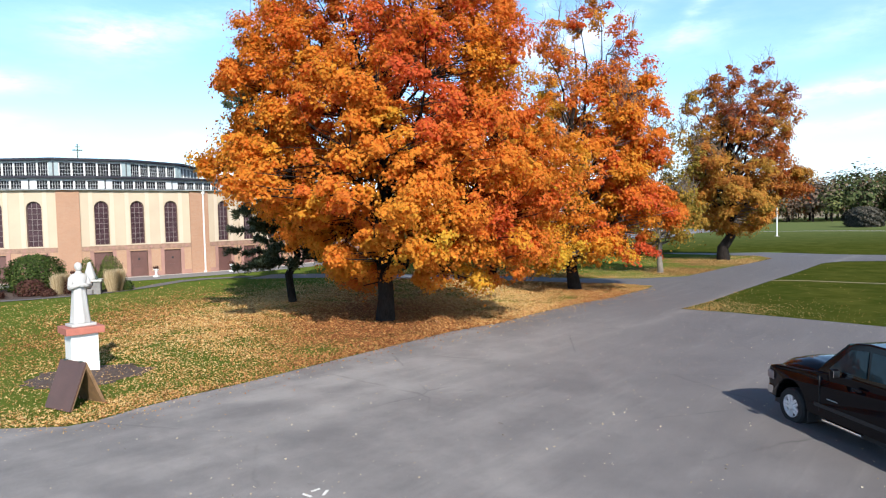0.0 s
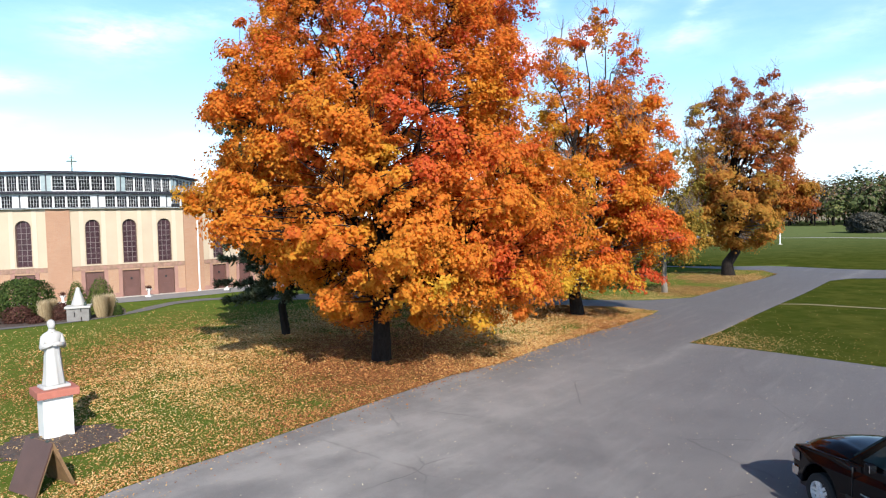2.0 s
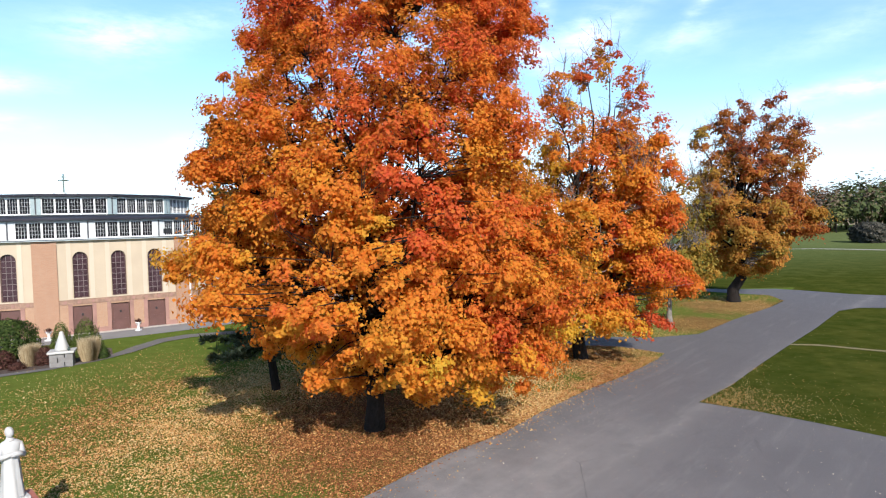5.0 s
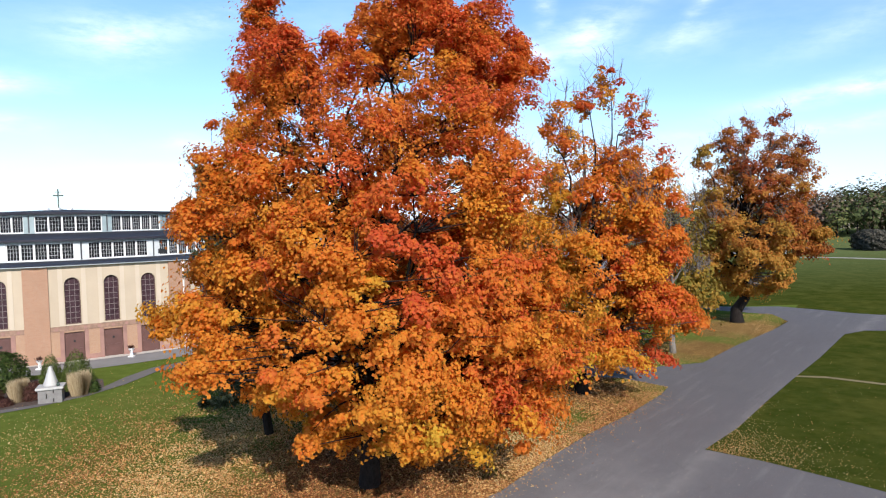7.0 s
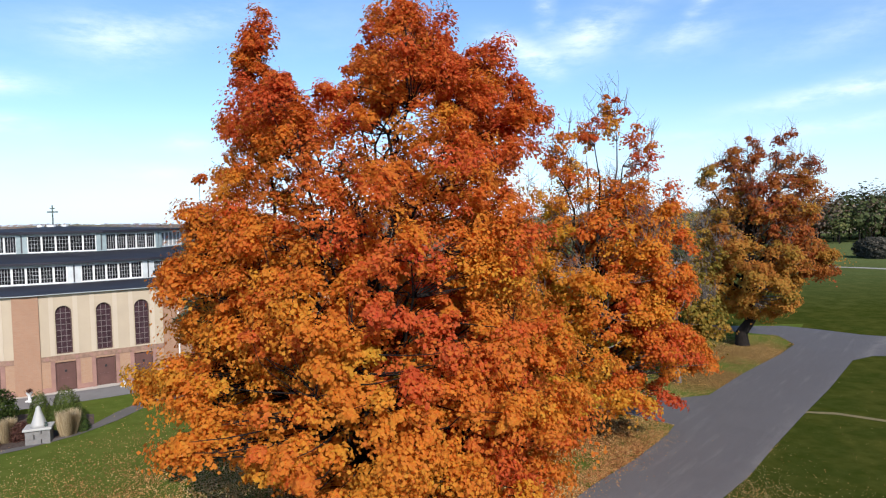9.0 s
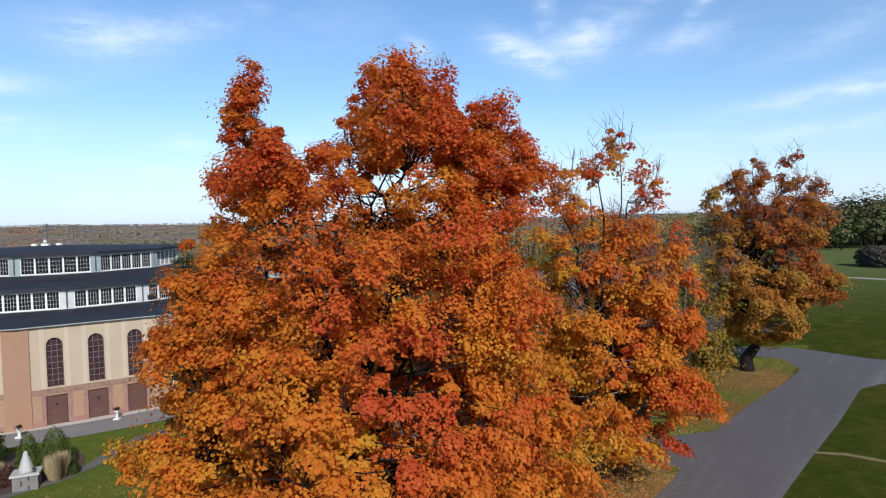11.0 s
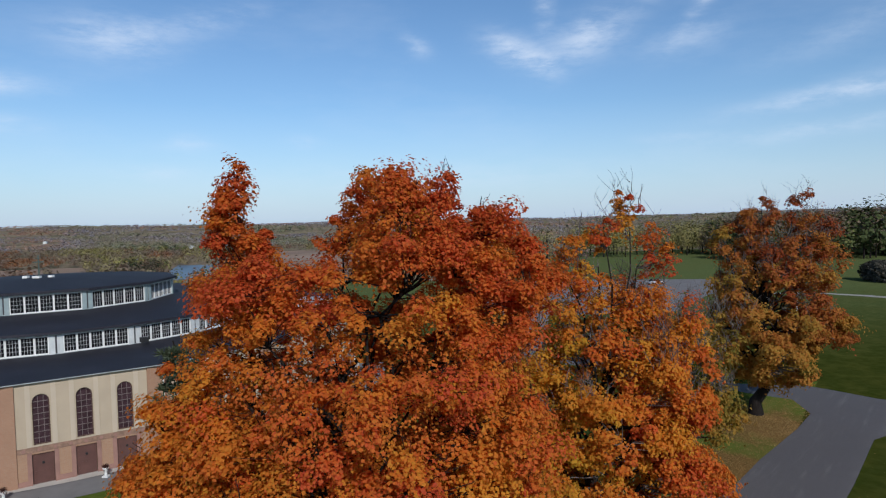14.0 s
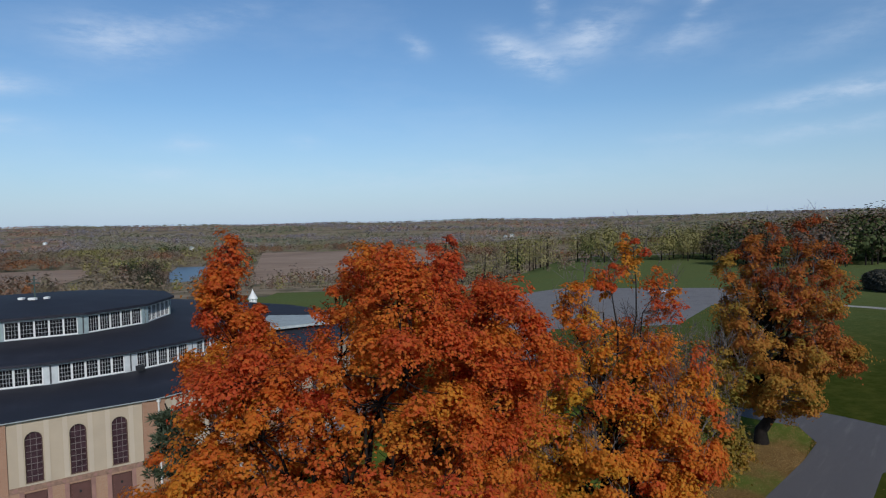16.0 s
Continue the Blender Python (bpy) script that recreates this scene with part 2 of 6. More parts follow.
def make_glass(name, colour, rough=0.08):
    m, n, bsdf = material(name)
    p = world_place(n)
    wave = n.noise(p, 2.5, 2.0)
    n.link(n.ramp(wave, [(0.3, tuple(c * 0.7 for c in colour)), (0.7, tuple(c * 1.4 for c in colour))]), bsdf.inputs["Base Color"])
    bsdf.inputs["Roughness"].default_value = rough
    bsdf.inputs["Specular IOR Level"].default_value = 0.18
    bump(n, bsdf, wave, 0.12, 0.02)
    return m


def make_roofing():
    m, n, bsdf = material("dark_roofing")
    p = world_place(n)
    a, b = n.noise(p, 0.25, 6.0, 0.6), n.noise(p, 9.0, 4.0)
    n.link(n.ramp(n.math("MULTIPLY_ADD", b, 0.3, n.math("MULTIPLY", a, 0.7)),
                  [(0.3, (0.014, 0.014, 0.021)), (0.55, (0.022, 0.022, 0.032)), (0.75, (0.045, 0.044, 0.056))]), bsdf.inputs["Base Color"])
    bsdf.inputs["Roughness"].default_value = 0.7
    bsdf.inputs["Specular IOR Level"].default_value = 0.3
    bump(n, bsdf, b, 0.3, 0.02)
    return m


def make_country():
    """Far land between the trees: dun scrub and dull green."""
    m, n, bsdf = material("valley_land")
    p = world_place(n)
    a, b = n.noise(p, 0.006, 5.0, 0.6), n.noise(p, 0.045, 7.0, 0.7)
    f = n.math("ADD", n.math("MULTIPLY", a, 0.5), n.math("MULTIPLY", b, 0.5))
    n.link(n.ramp(f, [(0.38, (0.055, 0.062, 0.036)), (0.46, (0.150, 0.125, 0.075)), (0.52, (0.300, 0.225, 0.155)), (0.60, (0.170, 0.175, 0.080))]), bsdf.inputs["Base Color"])
    bsdf.inputs["Roughness"].default_value = 0.95
    bsdf.inputs["Specular IOR Level"].default_value = 0.1
    bump(n, bsdf, b, 0.6, 1.5)
    return m


def make_ploughed():
    m, n, bsdf = material("stubble_field")
    p = world_place(n)
    s = n.put("ShaderNodeMapping")
    s.vector_type = "TEXTURE"
    s.inputs["Rotation"].default_value = (0, 0, radians(12))
    s.inputs["Scale"].default_value = (20.0, 1.0, 1.0)
    n.link(p, s.inputs[0])
    rows, blot = n.noise(s.outputs[0], 0.12, 5.0, 0.6), n.noise(p, 0.01, 5.0)
    n.link(n.ramp(n.math("MULTIPLY_ADD", rows, 0.5, n.math("MULTIPLY", blot, 0.5)),
                  [(0.35, (0.195, 0.125, 0.082)), (0.5, (0.285, 0.190, 0.130)), (0.65, (0.37, 0.265, 0.19))]), bsdf.inputs["Base Color"])
    bsdf.inputs["Roughness"].default_value = 0.95
    return m


def make_water():
    m, n, bsdf = material("river_water")
    p = world_place(n)
    bsdf.inputs["Base Color"].default_value = (0.075, 0.115, 0.165, 1)
    bsdf.inputs["Roughness"].default_value = 0.35
    bsdf.inputs["Specular IOR Level"].default_value = 0.2
    bump(n, bsdf, n.noise(p, 0.15, 3.0), 0.15, 0.3)
    return m


LAWN = make_lawn()
ASPHALT = make_asphalt()
ROOFING, COUNTRY, PLOUGHED, WATER = make_roofing(), make_country(), make_ploughed(), make_water()
BRICK = bricky("salmon_brick", (0.36, 0.198, 0.122), (0.32, 0.172, 0.106), (0.34, 0.235, 0.165))
BRICK_PALE = bricky("pale_orange_brick", (0.38, 0.226, 0.140), (0.34, 0.195, 0.12), (0.36, 0.255, 0.18))
PINK = plain("pink_stone", (0.28, 0.155, 0.125), 0.8, 0.2, 1.5, 18.0)
STUCCO = plain("cream_stucco", (0.44, 0.358, 0.262), 0.85, 0.07, 0.8, 25.0)
STUCCO_PALE = plain("pale_stucco_trim", (0.49, 0.41, 0.315), 0.85, 0.06, 0.8, 25.0)
FRIEZE = plain("brown_tile_frieze", (0.25, 0.15, 0.105), 0.7, 0.45, 3.2, 9.0)
DOORWOOD = plain("maroon_door_paint", (0.105, 0.048, 0.040), 0.5, 0.2, 2.0, 30.0)
WHITE = plain("white_paint", (0.74, 0.74, 0.72), 0.5, 0.06, 1.5, 25.0)
CHALK = plain("white_statue_paint", (0.43, 0.42, 0.405), 0.6, 0.05, 4.0, 50.0)
LIGHTPOST = plain("weathered_pale_paint", (0.52, 0.54, 0.54), 0.6, 0.2, 2.0, 20.0)
GREYPAINT = plain("weathered_grey_paint", (0.36, 0.40, 0.40), 0.6, 0.25, 2.0, 20.0)
DARKTRIM = plain("dark_fascia", (0.045, 0.045, 0.052), 0.6, 0.2, 2.0, 20.0)
COPPER = plain("grey_green_panel", (0.27, 0.33, 0.335), 0.6, 0.25, 1.5, 14.0)
STONE = plain("grey_cut_stone", (0.185, 0.175, 0.17), 0.85, 0.25, 5.0, 30.0, relief=0.4)
REDCAP = plain("brick_red_slab", (0.36, 0.12, 0.085), 0.75, 0.18, 5.0, 40.0)
MULCH = plain("bark_mulch", (0.085, 0.058, 0.048), 0.95, 0.45, 6.0, 40.0, relief=0.9, depth=0.05)
BROWNBOARD = plain("brown_painted_board", (0.082, 0.042, 0.033), 0.45, 0.2, 3.0, 30.0)
RAWWOOD = plain("bare_board_back", (0.20, 0.115, 0.055), 0.7, 0.35, 5.0, 30.0)
PAVING = plain("grey_paving", (0.20, 0.195, 0.195), 0.85, 0.15, 0.8, 30.0)
CONCRETE = plain("pale_concrete", (0.52, 0.48, 0.43), 0.85, 0.12, 1.0, 20.0)
PATHSTUFF = plain("grey_path_asphalt", (0.125, 0.115, 0.11), 0.85, 0.2, 0.8, 60.0)
GRAVEL = plain("pale_gravel", (0.34, 0.32, 0.29), 0.9, 0.2, 0.5, 12.0)
IRON = plain("dark_bronze", (0.05, 0.075, 0.065), 0.5, 0.3, 6.0, 40.0, metal=0.4)
ALU = plain("white_gutter_metal", (0.70, 0.68, 0.64), 0.45, 0.08, 2.0, 20.0)
PANE = make_glass("dark_window_glass", (0.008, 0.008, 0.010), 0.15)
LEADED = make_glass("purple_leaded_glass", (0.050, 0.028, 0.034), 0.2)
LEADBAR = plain("lead_bars", (0.16, 0.13, 0.125), 0.6, 0.15, 4.0, 30.0)
BLACKCAR, _n, _b = material("black_car_paint")
_b.inputs["Base Color"].default_value = (0.003, 0.003, 0.005, 1)
_b.inputs["Specular IOR Level"].default_value = 0.2
_n.feed(_b.inputs["Roughness"], _n.math("MULTIPLY_ADD", _n.noise(world_place(_n), 30.0, 3.0), 0.05, 0.07))
CHROME = plain("bright_chrome", (0.72, 0.72, 0.74), 0.18, 0.05, 4.0, 60.0, metal=1.0, relief=0.0)
ALLOY = plain("silver_alloy", (0.82, 0.82, 0.83), 0.3, 0.08, 8.0, 60.0, metal=0.35, relief=0.0)
RUBBER = plain("tyre_rubber", (0.016, 0.016, 0.017), 0.85, 0.2, 8.0, 80.0)
BLACKPLASTIC = plain("black_plastic", (0.014, 0.014, 0.015), 0.6, 0.2, 8.0, 60.0)
CARGLASS = make_glass("tinted_car_glass", (0.014, 0.030, 0.036), 0.03)
LAMPGLASS = make_glass("headlight_lens", (0.34, 0.25, 0.22), 0.1)
# dark bark taken near black, standing in for crown shade on the trunks
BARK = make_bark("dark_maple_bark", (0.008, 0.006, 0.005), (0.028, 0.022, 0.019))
BARK_TWIG = make_bark("grey_brown_twigs", (0.085, 0.072, 0.066), (0.22, 0.19, 0.175))
BARK_GREY = make_bark("grey_bark", (0.10, 0.085, 0.072), (0.26, 0.23, 0.20))
MAPLE = make_leaf("orange_maple_leaves", [(0.0, (0.67, 0.43, 0.050)), (0.22, (0.72, 0.345, 0.042)), (0.45, (0.70, 0.240, 0.036)),
                                          (0.7, (0.64, 0.130, 0.040)), (1.0, (0.52, 0.055, 0.036))], 0.57, 0.14)
RUSSET = make_leaf("golden_brown_leaves", [(0.0, (0.24, 0.19, 0.035)), (0.3, (0.47, 0.265, 0.050)), (0.6, (0.49, 0.200, 0.042)),
                                           (1.0, (0.37, 0.085, 0.032))], 0.5, 0.3)
NEEDLE = make_leaf("blue_green_needles", [(0.0, (0.036, 0.046, 0.022)), (0.5, (0.072, 0.092, 0.052)), (1.0, (0.15, 0.18, 0.125))], 0.3, 0.4)
SHRUB = make_leaf("shrub_leaves", [(0.0, (0.018, 0.032, 0.010)), (0.5, (0.045, 0.075, 0.018)), (1.0, (0.11, 0.14, 0.035))], 0.25)
REDSHRUB = make_leaf("dark_red_shrub_leaves", [(0.0, (0.035, 0.016, 0.014)), (0.5, (0.075, 0.030, 0.024)), (1.0, (0.16, 0.085, 0.060))], 0.2)
DUNBUSH = make_leaf("dun_bush_leaves", [(0.0, (0.030, 0.036, 0.026)), (0.5, (0.070, 0.066, 0.052)), (1.0, (0.150, 0.130, 0.105))], 0.2)
STRAW = make_leaf("straw_grass_blades", [(0.0, (0.28, 0.20, 0.11)), (0.5, (0.46, 0.36, 0.22)), (1.0, (0.62, 0.52, 0.36))], 0.3)
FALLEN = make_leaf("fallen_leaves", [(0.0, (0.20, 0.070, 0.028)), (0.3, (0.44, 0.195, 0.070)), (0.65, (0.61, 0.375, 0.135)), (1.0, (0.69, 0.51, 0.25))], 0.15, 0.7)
PALE_LEAF = make_leaf("dry_pale_leaves", [(0.0, (0.30, 0.24, 0.17)), (0.5, (0.44, 0.38, 0.29)), (1.0, (0.56, 0.50, 0.40))], 0.1, 0.6)
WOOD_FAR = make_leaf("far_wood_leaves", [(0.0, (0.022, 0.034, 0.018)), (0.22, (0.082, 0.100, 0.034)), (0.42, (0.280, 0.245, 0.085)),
                                         (0.6, (0.200, 0.165, 0.105)), (0.78, (0.170, 0.125, 0.098)), (1.0, (0.235, 0.100, 0.044))], 0.12, 0.05)
# grey-brown half-bare woods, with distance haze painted into the tints
WOOD_HAZY = make_leaf("hazed_woods", [(0.0, (0.125, 0.165, 0.115)), (0.3, (0.300, 0.285, 0.165)), (0.55, (0.310, 0.270, 0.270)), (0.8, (0.290, 0.270, 0.325)),
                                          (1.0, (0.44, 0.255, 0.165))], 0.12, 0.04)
BAR_GREY = plain("grey_glazing_bar_paint", (0.42, 0.43, 0.44), 0.6, 0.2, 2.0, 20.0)
CLIPPED = make_leaf("clipped_shrub_leaves", [(0.0, (0.035, 0.055, 0.012)), (0.5, (0.080, 0.110, 0.024)), (1.0, (0.15, 0.18, 0.045))], 0.25)

# ---- building helpers ----
def thing(name, x, y, z, rz=0.0, label="", category="", group="", kind=""):
    """An Empty at the base of a thing; its parts are children."""
    ob = new(name)
    ob.empty_display_size = 0.2
    ob.matrix_basis = pose(x, y, z, 0, 0, rz)
    return tagged(ob, label, category, group, kind)


def mesh_of(name, verts, faces, mat, smooth=False):
    me = bpy.data.meshes.new(name)
    me.from_pydata([tuple(v) for v in verts], [], [tuple(f) for f in faces])
    me.materials.append(mat)
    if smooth:
        me.shade_smooth()
    return me


def part(name, data, mat=None, parent=None, label="", m=None, smooth=False):
    """Links a bmesh or a mesh as ONE object under a thing or a part."""
    if isinstance(data, bmesh.types.BMesh):
        me = bpy.data.meshes.new(name)
        data.to_mesh(me)
        data.free()
        me.materials.append(mat)
        if smooth:
            me.shade_smooth()
    else:
        me = data
    ob = new(name, me)
    if parent is not None:
        ob.parent = parent
    if m is not None:
        ob.matrix_basis = m
    if label:
        ob["label"] = label
    return ob


def box(bm, x0, x1, y0, y1, z0, z1, bevel=0.0, m=None):
    r = bmesh.ops.create_cube(bm, size=1.0, matrix=Matrix.Translation(((x0 + x1) / 2, (y0 + y1) / 2, (z0 + z1) / 2)) @ Matrix.Diagonal((x1 - x0, y1 - y0, z1 - z0, 1)))
    vs = r["verts"]
    if bevel:
        es = list({e for v in vs for e in v.link_edges})
        r2 = bmesh.ops.bevel(bm, geom=es, offset=bevel, segments=2, profile=0.6, affect="EDGES")
        vs = list({v for f in r2["faces"] for v in f.verts} | {v for v in vs if v.is_valid})
    if m is not None:
        bmesh.ops.transform(bm, matrix=m, verts=vs)
    return bm


def boxed(x0, x1, y0, y1, z0, z1, bevel=0.0):
    return box(bmesh.new(), x0, x1, y0, y1, z0, z1, bevel)


def lathe(profile, seg=20, caps=True):
    """A turned body from (radius, height) pairs."""
    bm = bmesh.new()
    rings = []
    for r, z in profile:
        rings.append([bm.verts.new((r * math.cos(2 * math.pi * i / seg), r * math.sin(2 * math.pi * i / seg), z)) for i in range(seg)])
    for a, b in zip(rings, rings[1:]):
        for i in range(seg):
            bm.faces.new((a[i], a[(i + 1) % seg], b[(i + 1) % seg], b[i]))
    if caps:
        bm.faces.new(rings[0][::-1])
        bm.faces.new(rings[-1])
    return bm


def slab(points, y0, y1, bevel=0.0):
    """A side outline of (x, z) points drawn out from y0 to y1."""
    bm = bmesh.new()
    a = [bm.verts.new((x, y0, z)) for x, z in points]
    b = [bm.verts.new((x, y1, z)) for x, z in points]
    k = len(points)
    bm.faces.new(a)
    bm.faces.new(b[::-1])
    for i in range(k):
        bm.faces.new((a[i], b[i], b[(i + 1) % k], a[(i + 1) % k]))
    bmesh.ops.recalc_face_normals(bm, faces=bm.faces)
    if bevel:
        bmesh.ops.bevel(bm, geom=list(bm.edges), offset=bevel, segments=2, profile=0.6, affect="EDGES", clamp_overlap=True)
    return bm


def step(a, b, x):
    t = np.clip((np.asarray(x, float) - a) / (b - a), 0.0, 1.0)
    return t * t * (3 - 2 * t)


# ---- the lie of the land ----
def land(x, y):
    """Height of the ground: a plateau, a river valley beyond it, far hills."""
    x, y = np.asarray(x, float), np.asarray(y, float)
    near = -0.55 * np.clip((x + 8.0) / 18.0, 0, 1)
    d = np.hypot(x, y)
    near = near + 0.9 * step(90, 230, x) * step(60, 240, y)
    edge = 185.0 + 150.0 * step(0, 90, x) + 500 * step(150, 420, x)
    fall = step(0.0, 300.0, y - edge + np.minimum(0, x + 120) * 0.15)
    fall = np.maximum(fall, step(0.0, 260.0, -x - 190.0))
    high = 9.0 * step(300, 900, x) * step(250, 900, y)
    z = near + high - 40.0 * fall * (1 - step(420, 1500, x) * 0.85)
    z = z + 14 * step(1500, 2600, y) * (0.5 + 0.5 * np.sin(x * 0.004 + y * 0.003))
    ridge = 8.0 + 16 * step(300, -2400, x) + 14 * step(600, 2600, x) + 5 * np.sin(x * 0.0021 + 1.3) + 3 * np.sin(x * 0.0063)
    far = step(2300, 4500, y)
    return z * (1 - far) + ridge * far


def graded(parts):
    out = []
    for a, b, s in parts:
        out.extend(np.arange(a, b, s))
    return np.array(out + [parts[-1][1]], float)


def make_ground():
    xs = graded([(-3600, -600, 100), (-600, -200, 25), (-200, -60, 10), (-60, -8, 4), (-8, 10, 2), (10, 60, 5), (60, 300, 12), (300, 900, 40), (900, 3600, 100)])
    ys = graded([(-260, -60, 40), (-60, 100, 5), (100, 520, 12), (520, 1500, 35), (1500, 4760, 70)])
    gx, gy = np.meshgrid(xs, ys)
    gz = land(gx, gy)
    nx, ny = len(xs), len(ys)
    idx = np.arange(nx * ny).reshape(ny, nx)
    quads = np.stack([idx[:-1, :-1], idx[:-1, 1:], idx[1:, 1:], idx[1:, :-1]], -1).reshape(-1, 4)
    me = bpy.data.meshes.new("ground")
    me.from_pydata(np.stack([gx, gy, gz], -1).reshape(-1, 3).tolist(), [], quads.tolist())
    me.materials.append(LAWN)
    me.materials.append(COUNTRY)
    cx, cy = gx.reshape(-1)[quads].mean(1), gy.reshape(-1)[quads].mean(1)
    wild = ((cy > 150 + 42 * step(-62, -48, cx) + 143 * step(0, 60, cx)) | (cx < -150) | (np.abs(cx) > 330)).astype(np.int32)
    me.polygons.foreach_set("material_index", wild)
    me.shade_smooth()
    return tagged(new("ground", me), "autumn lawn on a plateau above a wide river valley", "ground", kind="structure")


make_ground()


def sheet(name, outline, lift, mat, label, category, kind="structure", parent=None, cut=()):
    """A flat patch laid over the ground."""
    bm = bmesh.new()
    flat, _, tris, *_ = geometry.delaunay_2d_cdt([Vector(p) for p in outline], [], [list(range(len(outline)))], 1, 1e-5)
    vs = [bm.verts.new((p[0], p[1], 0)) for p in flat]
    for t in tris:
        f = bm.faces.new([vs[i] for i in t])
        f.normal_update()
        if f.normal.z < 0:
            f.normal_flip()
    for x in np.arange(-8, 10.1, 1.0):
        bmesh.ops.bisect_plane(bm, geom=bm.verts[:] + bm.edges[:] + bm.faces[:], plane_co=(x, 0, 0), plane_no=(1, 0, 0))
    for axis, values in cut:
        for v in values:
            no = (1, 0, 0) if axis == "x" else (0, 1, 0)
            bmesh.ops.bisect_plane(bm, geom=bm.verts[:] + bm.edges[:] + bm.faces[:], plane_co=(v * no[0], v * no[1], 0), plane_no=no)
    for v in bm.verts:
        v.co.z = float(land(v.co.x, v.co.y)) + lift
    return tagged(part(name, bm, mat, parent), label, category, kind=kind)


ROAD_LEFT = [(-60, 11.2), (-9.5, 13.5), (-8.1, 13.55), (-7.7, 13.9), (-7.2, 14.9), (-6.45, 16.0), (-5.5, 17.2), (-4.6, 18.5), (-3.3, 20.4), (-1.4, 23.1),
             (0.3, 25.5), (2.4, 27.7), (4.6, 30.9), (7.2, 34.3), (10.0, 37.4), (12.9, 41.0)]
ROAD_RIGHT = [(60, -12), (34, 11.0), (17.8, 26.0), (16.8, 27.2), (15.3, 28.9), (13.7, 30.6), (11.85, 32.1), (14.6, 34.9), (18.0, 39.0), (22.3, 44.0), (27.4, 49.8), (34.2, 58.0), (36.9, 59.5),
              (44, 58.2), (70, 53), (120, 40)]
road = sheet("road", [(-60, -60), (60, -60)] + ROAD_RIGHT +
             [(122, 46), (72, 60.5), (47, 65.3), (42.0, 69.0), (39.8, 72.2), (37.5, 74.9), (32, 75.6), (20, 82), (8, 95), (12, 132), (-2, 150), (6, 170), (35, 194),
              (76, 186), (78, 170), (60, 152), (44, 128), (20, 126), (14, 97), (24, 80.5), (30.8, 72.2), (34.0, 69.4), (33.2, 65.0), (29.8, 61.0), (23.4, 54.4), (18.5, 48.8),
              (14.6, 47.8), (5, 50.6), (-6, 51.8), (-14, 52.5), (-15, 49.0), (-6, 48.2), (4, 47.0), (11.8, 45.0), (13.9, 42.6)] + ROAD_LEFT[::-1],
             0.02, ASPHALT, "worn grey asphalt lot and drive with scattered leaves", "road", cut=[("x", (60, 90, 120)), ("y", (60, 120, 160))])


# ---- the round hall ----
HALL = (-44.9, 81.3)


def ring_roof(name, sides, r0, z0, r1, z1, phase, mat, parent, label="", thick=0.18):
    """A band of roof from an outer to an inner polygon, with a fascia."""
    bm = bmesh.new()
    rows = []
    for r, z in ((r0, z0 - thick), (r0, z0), (r1, z1)):
        rows.append([bm.verts.new((r * math.sin(radians(phase + 360 / sides * i)), -r * math.cos(radians(phase + 360 / sides * i)), z)) for i in range(sides)])
    for a, b in zip(rows, rows[1:]):
        for i in range(sides):
            bm.faces.new((a[i], a[(i + 1) % sides], b[(i + 1) % sides], b[i]))
    return part(name, bm, mat, parent, label)


def facet(sides, rv, phase, i):
    """Middle, bearing and half width of a side of a regular polygon."""
    mid = phase + 360 / sides * (i + 0.5)
    ap = rv * math.cos(math.pi / sides)
    return Matrix.Translation((ap * math.sin(radians(mid)), -ap * math.cos(radians(mid)), 0)) @ pose(0, 0, 0, 0, 0, mid), rv * math.sin(math.pi / sides)


def arch_outline(w, z0, z1, n=10):
    """Outline of a round-headed opening, from the lower left round."""
    r = w / 2
    pts = [(-r, z0), (r, z0)]
    for k in range(n + 1):
        a = math.pi * k / n
        pts.append((r * math.cos(a), z1 - r + r * math.sin(a)))
    return pts


def flat_face(points, y, thick):
    """A plate of the given outline between y and y + thick."""
    return slab(points, y, y + thick)


def holed_panel(u0, u1, z0, z1, holes, y0, y1):
    """A wall panel with round-headed openings right through it, from pieces between the openings."""
    bm = bmesh.new()

    def prism(pts):
        a = [bm.verts.new((x, y0, z)) for x, z in pts]
        b = [bm.verts.new((x, y1, z)) for x, z in pts]
        bm.faces.new(a)
        bm.faces.new(b[::-1])
        for i in range(len(pts)):
            j = (i + 1) % len(pts)
            bm.faces.new((a[i], b[i], b[j], a[j]))
    u = u0
    for c, w, h0, h1 in holes:
        prism([(u, z0), (c - w / 2, z0), (c - w / 2, z1), (u, z1)])
        if h0 > z0:
            prism([(c - w / 2, z0), (c + w / 2, z0), (c + w / 2, h0), (c - w / 2, h0)])
        n = 10
        prev = (c - w / 2, h1 - w / 2)
        for k in range(1, n + 1):
            a = math.pi - math.pi * k / n
            p = (c + w / 2 * math.cos(a), h1 - w / 2 + w / 2 * math.sin(a))
            prism([prev, p, (p[0], z1), (prev[0], z1)])
            prev = p
        u = c + w / 2
    prism([(u, z0), (u1, z0), (u1, z1), (u, z1)])
    bmesh.ops.remove_doubles(bm, verts=bm.verts, dist=1e-4)
    bmesh.ops.recalc_face_normals(bm, faces=bm.faces)
    return bm


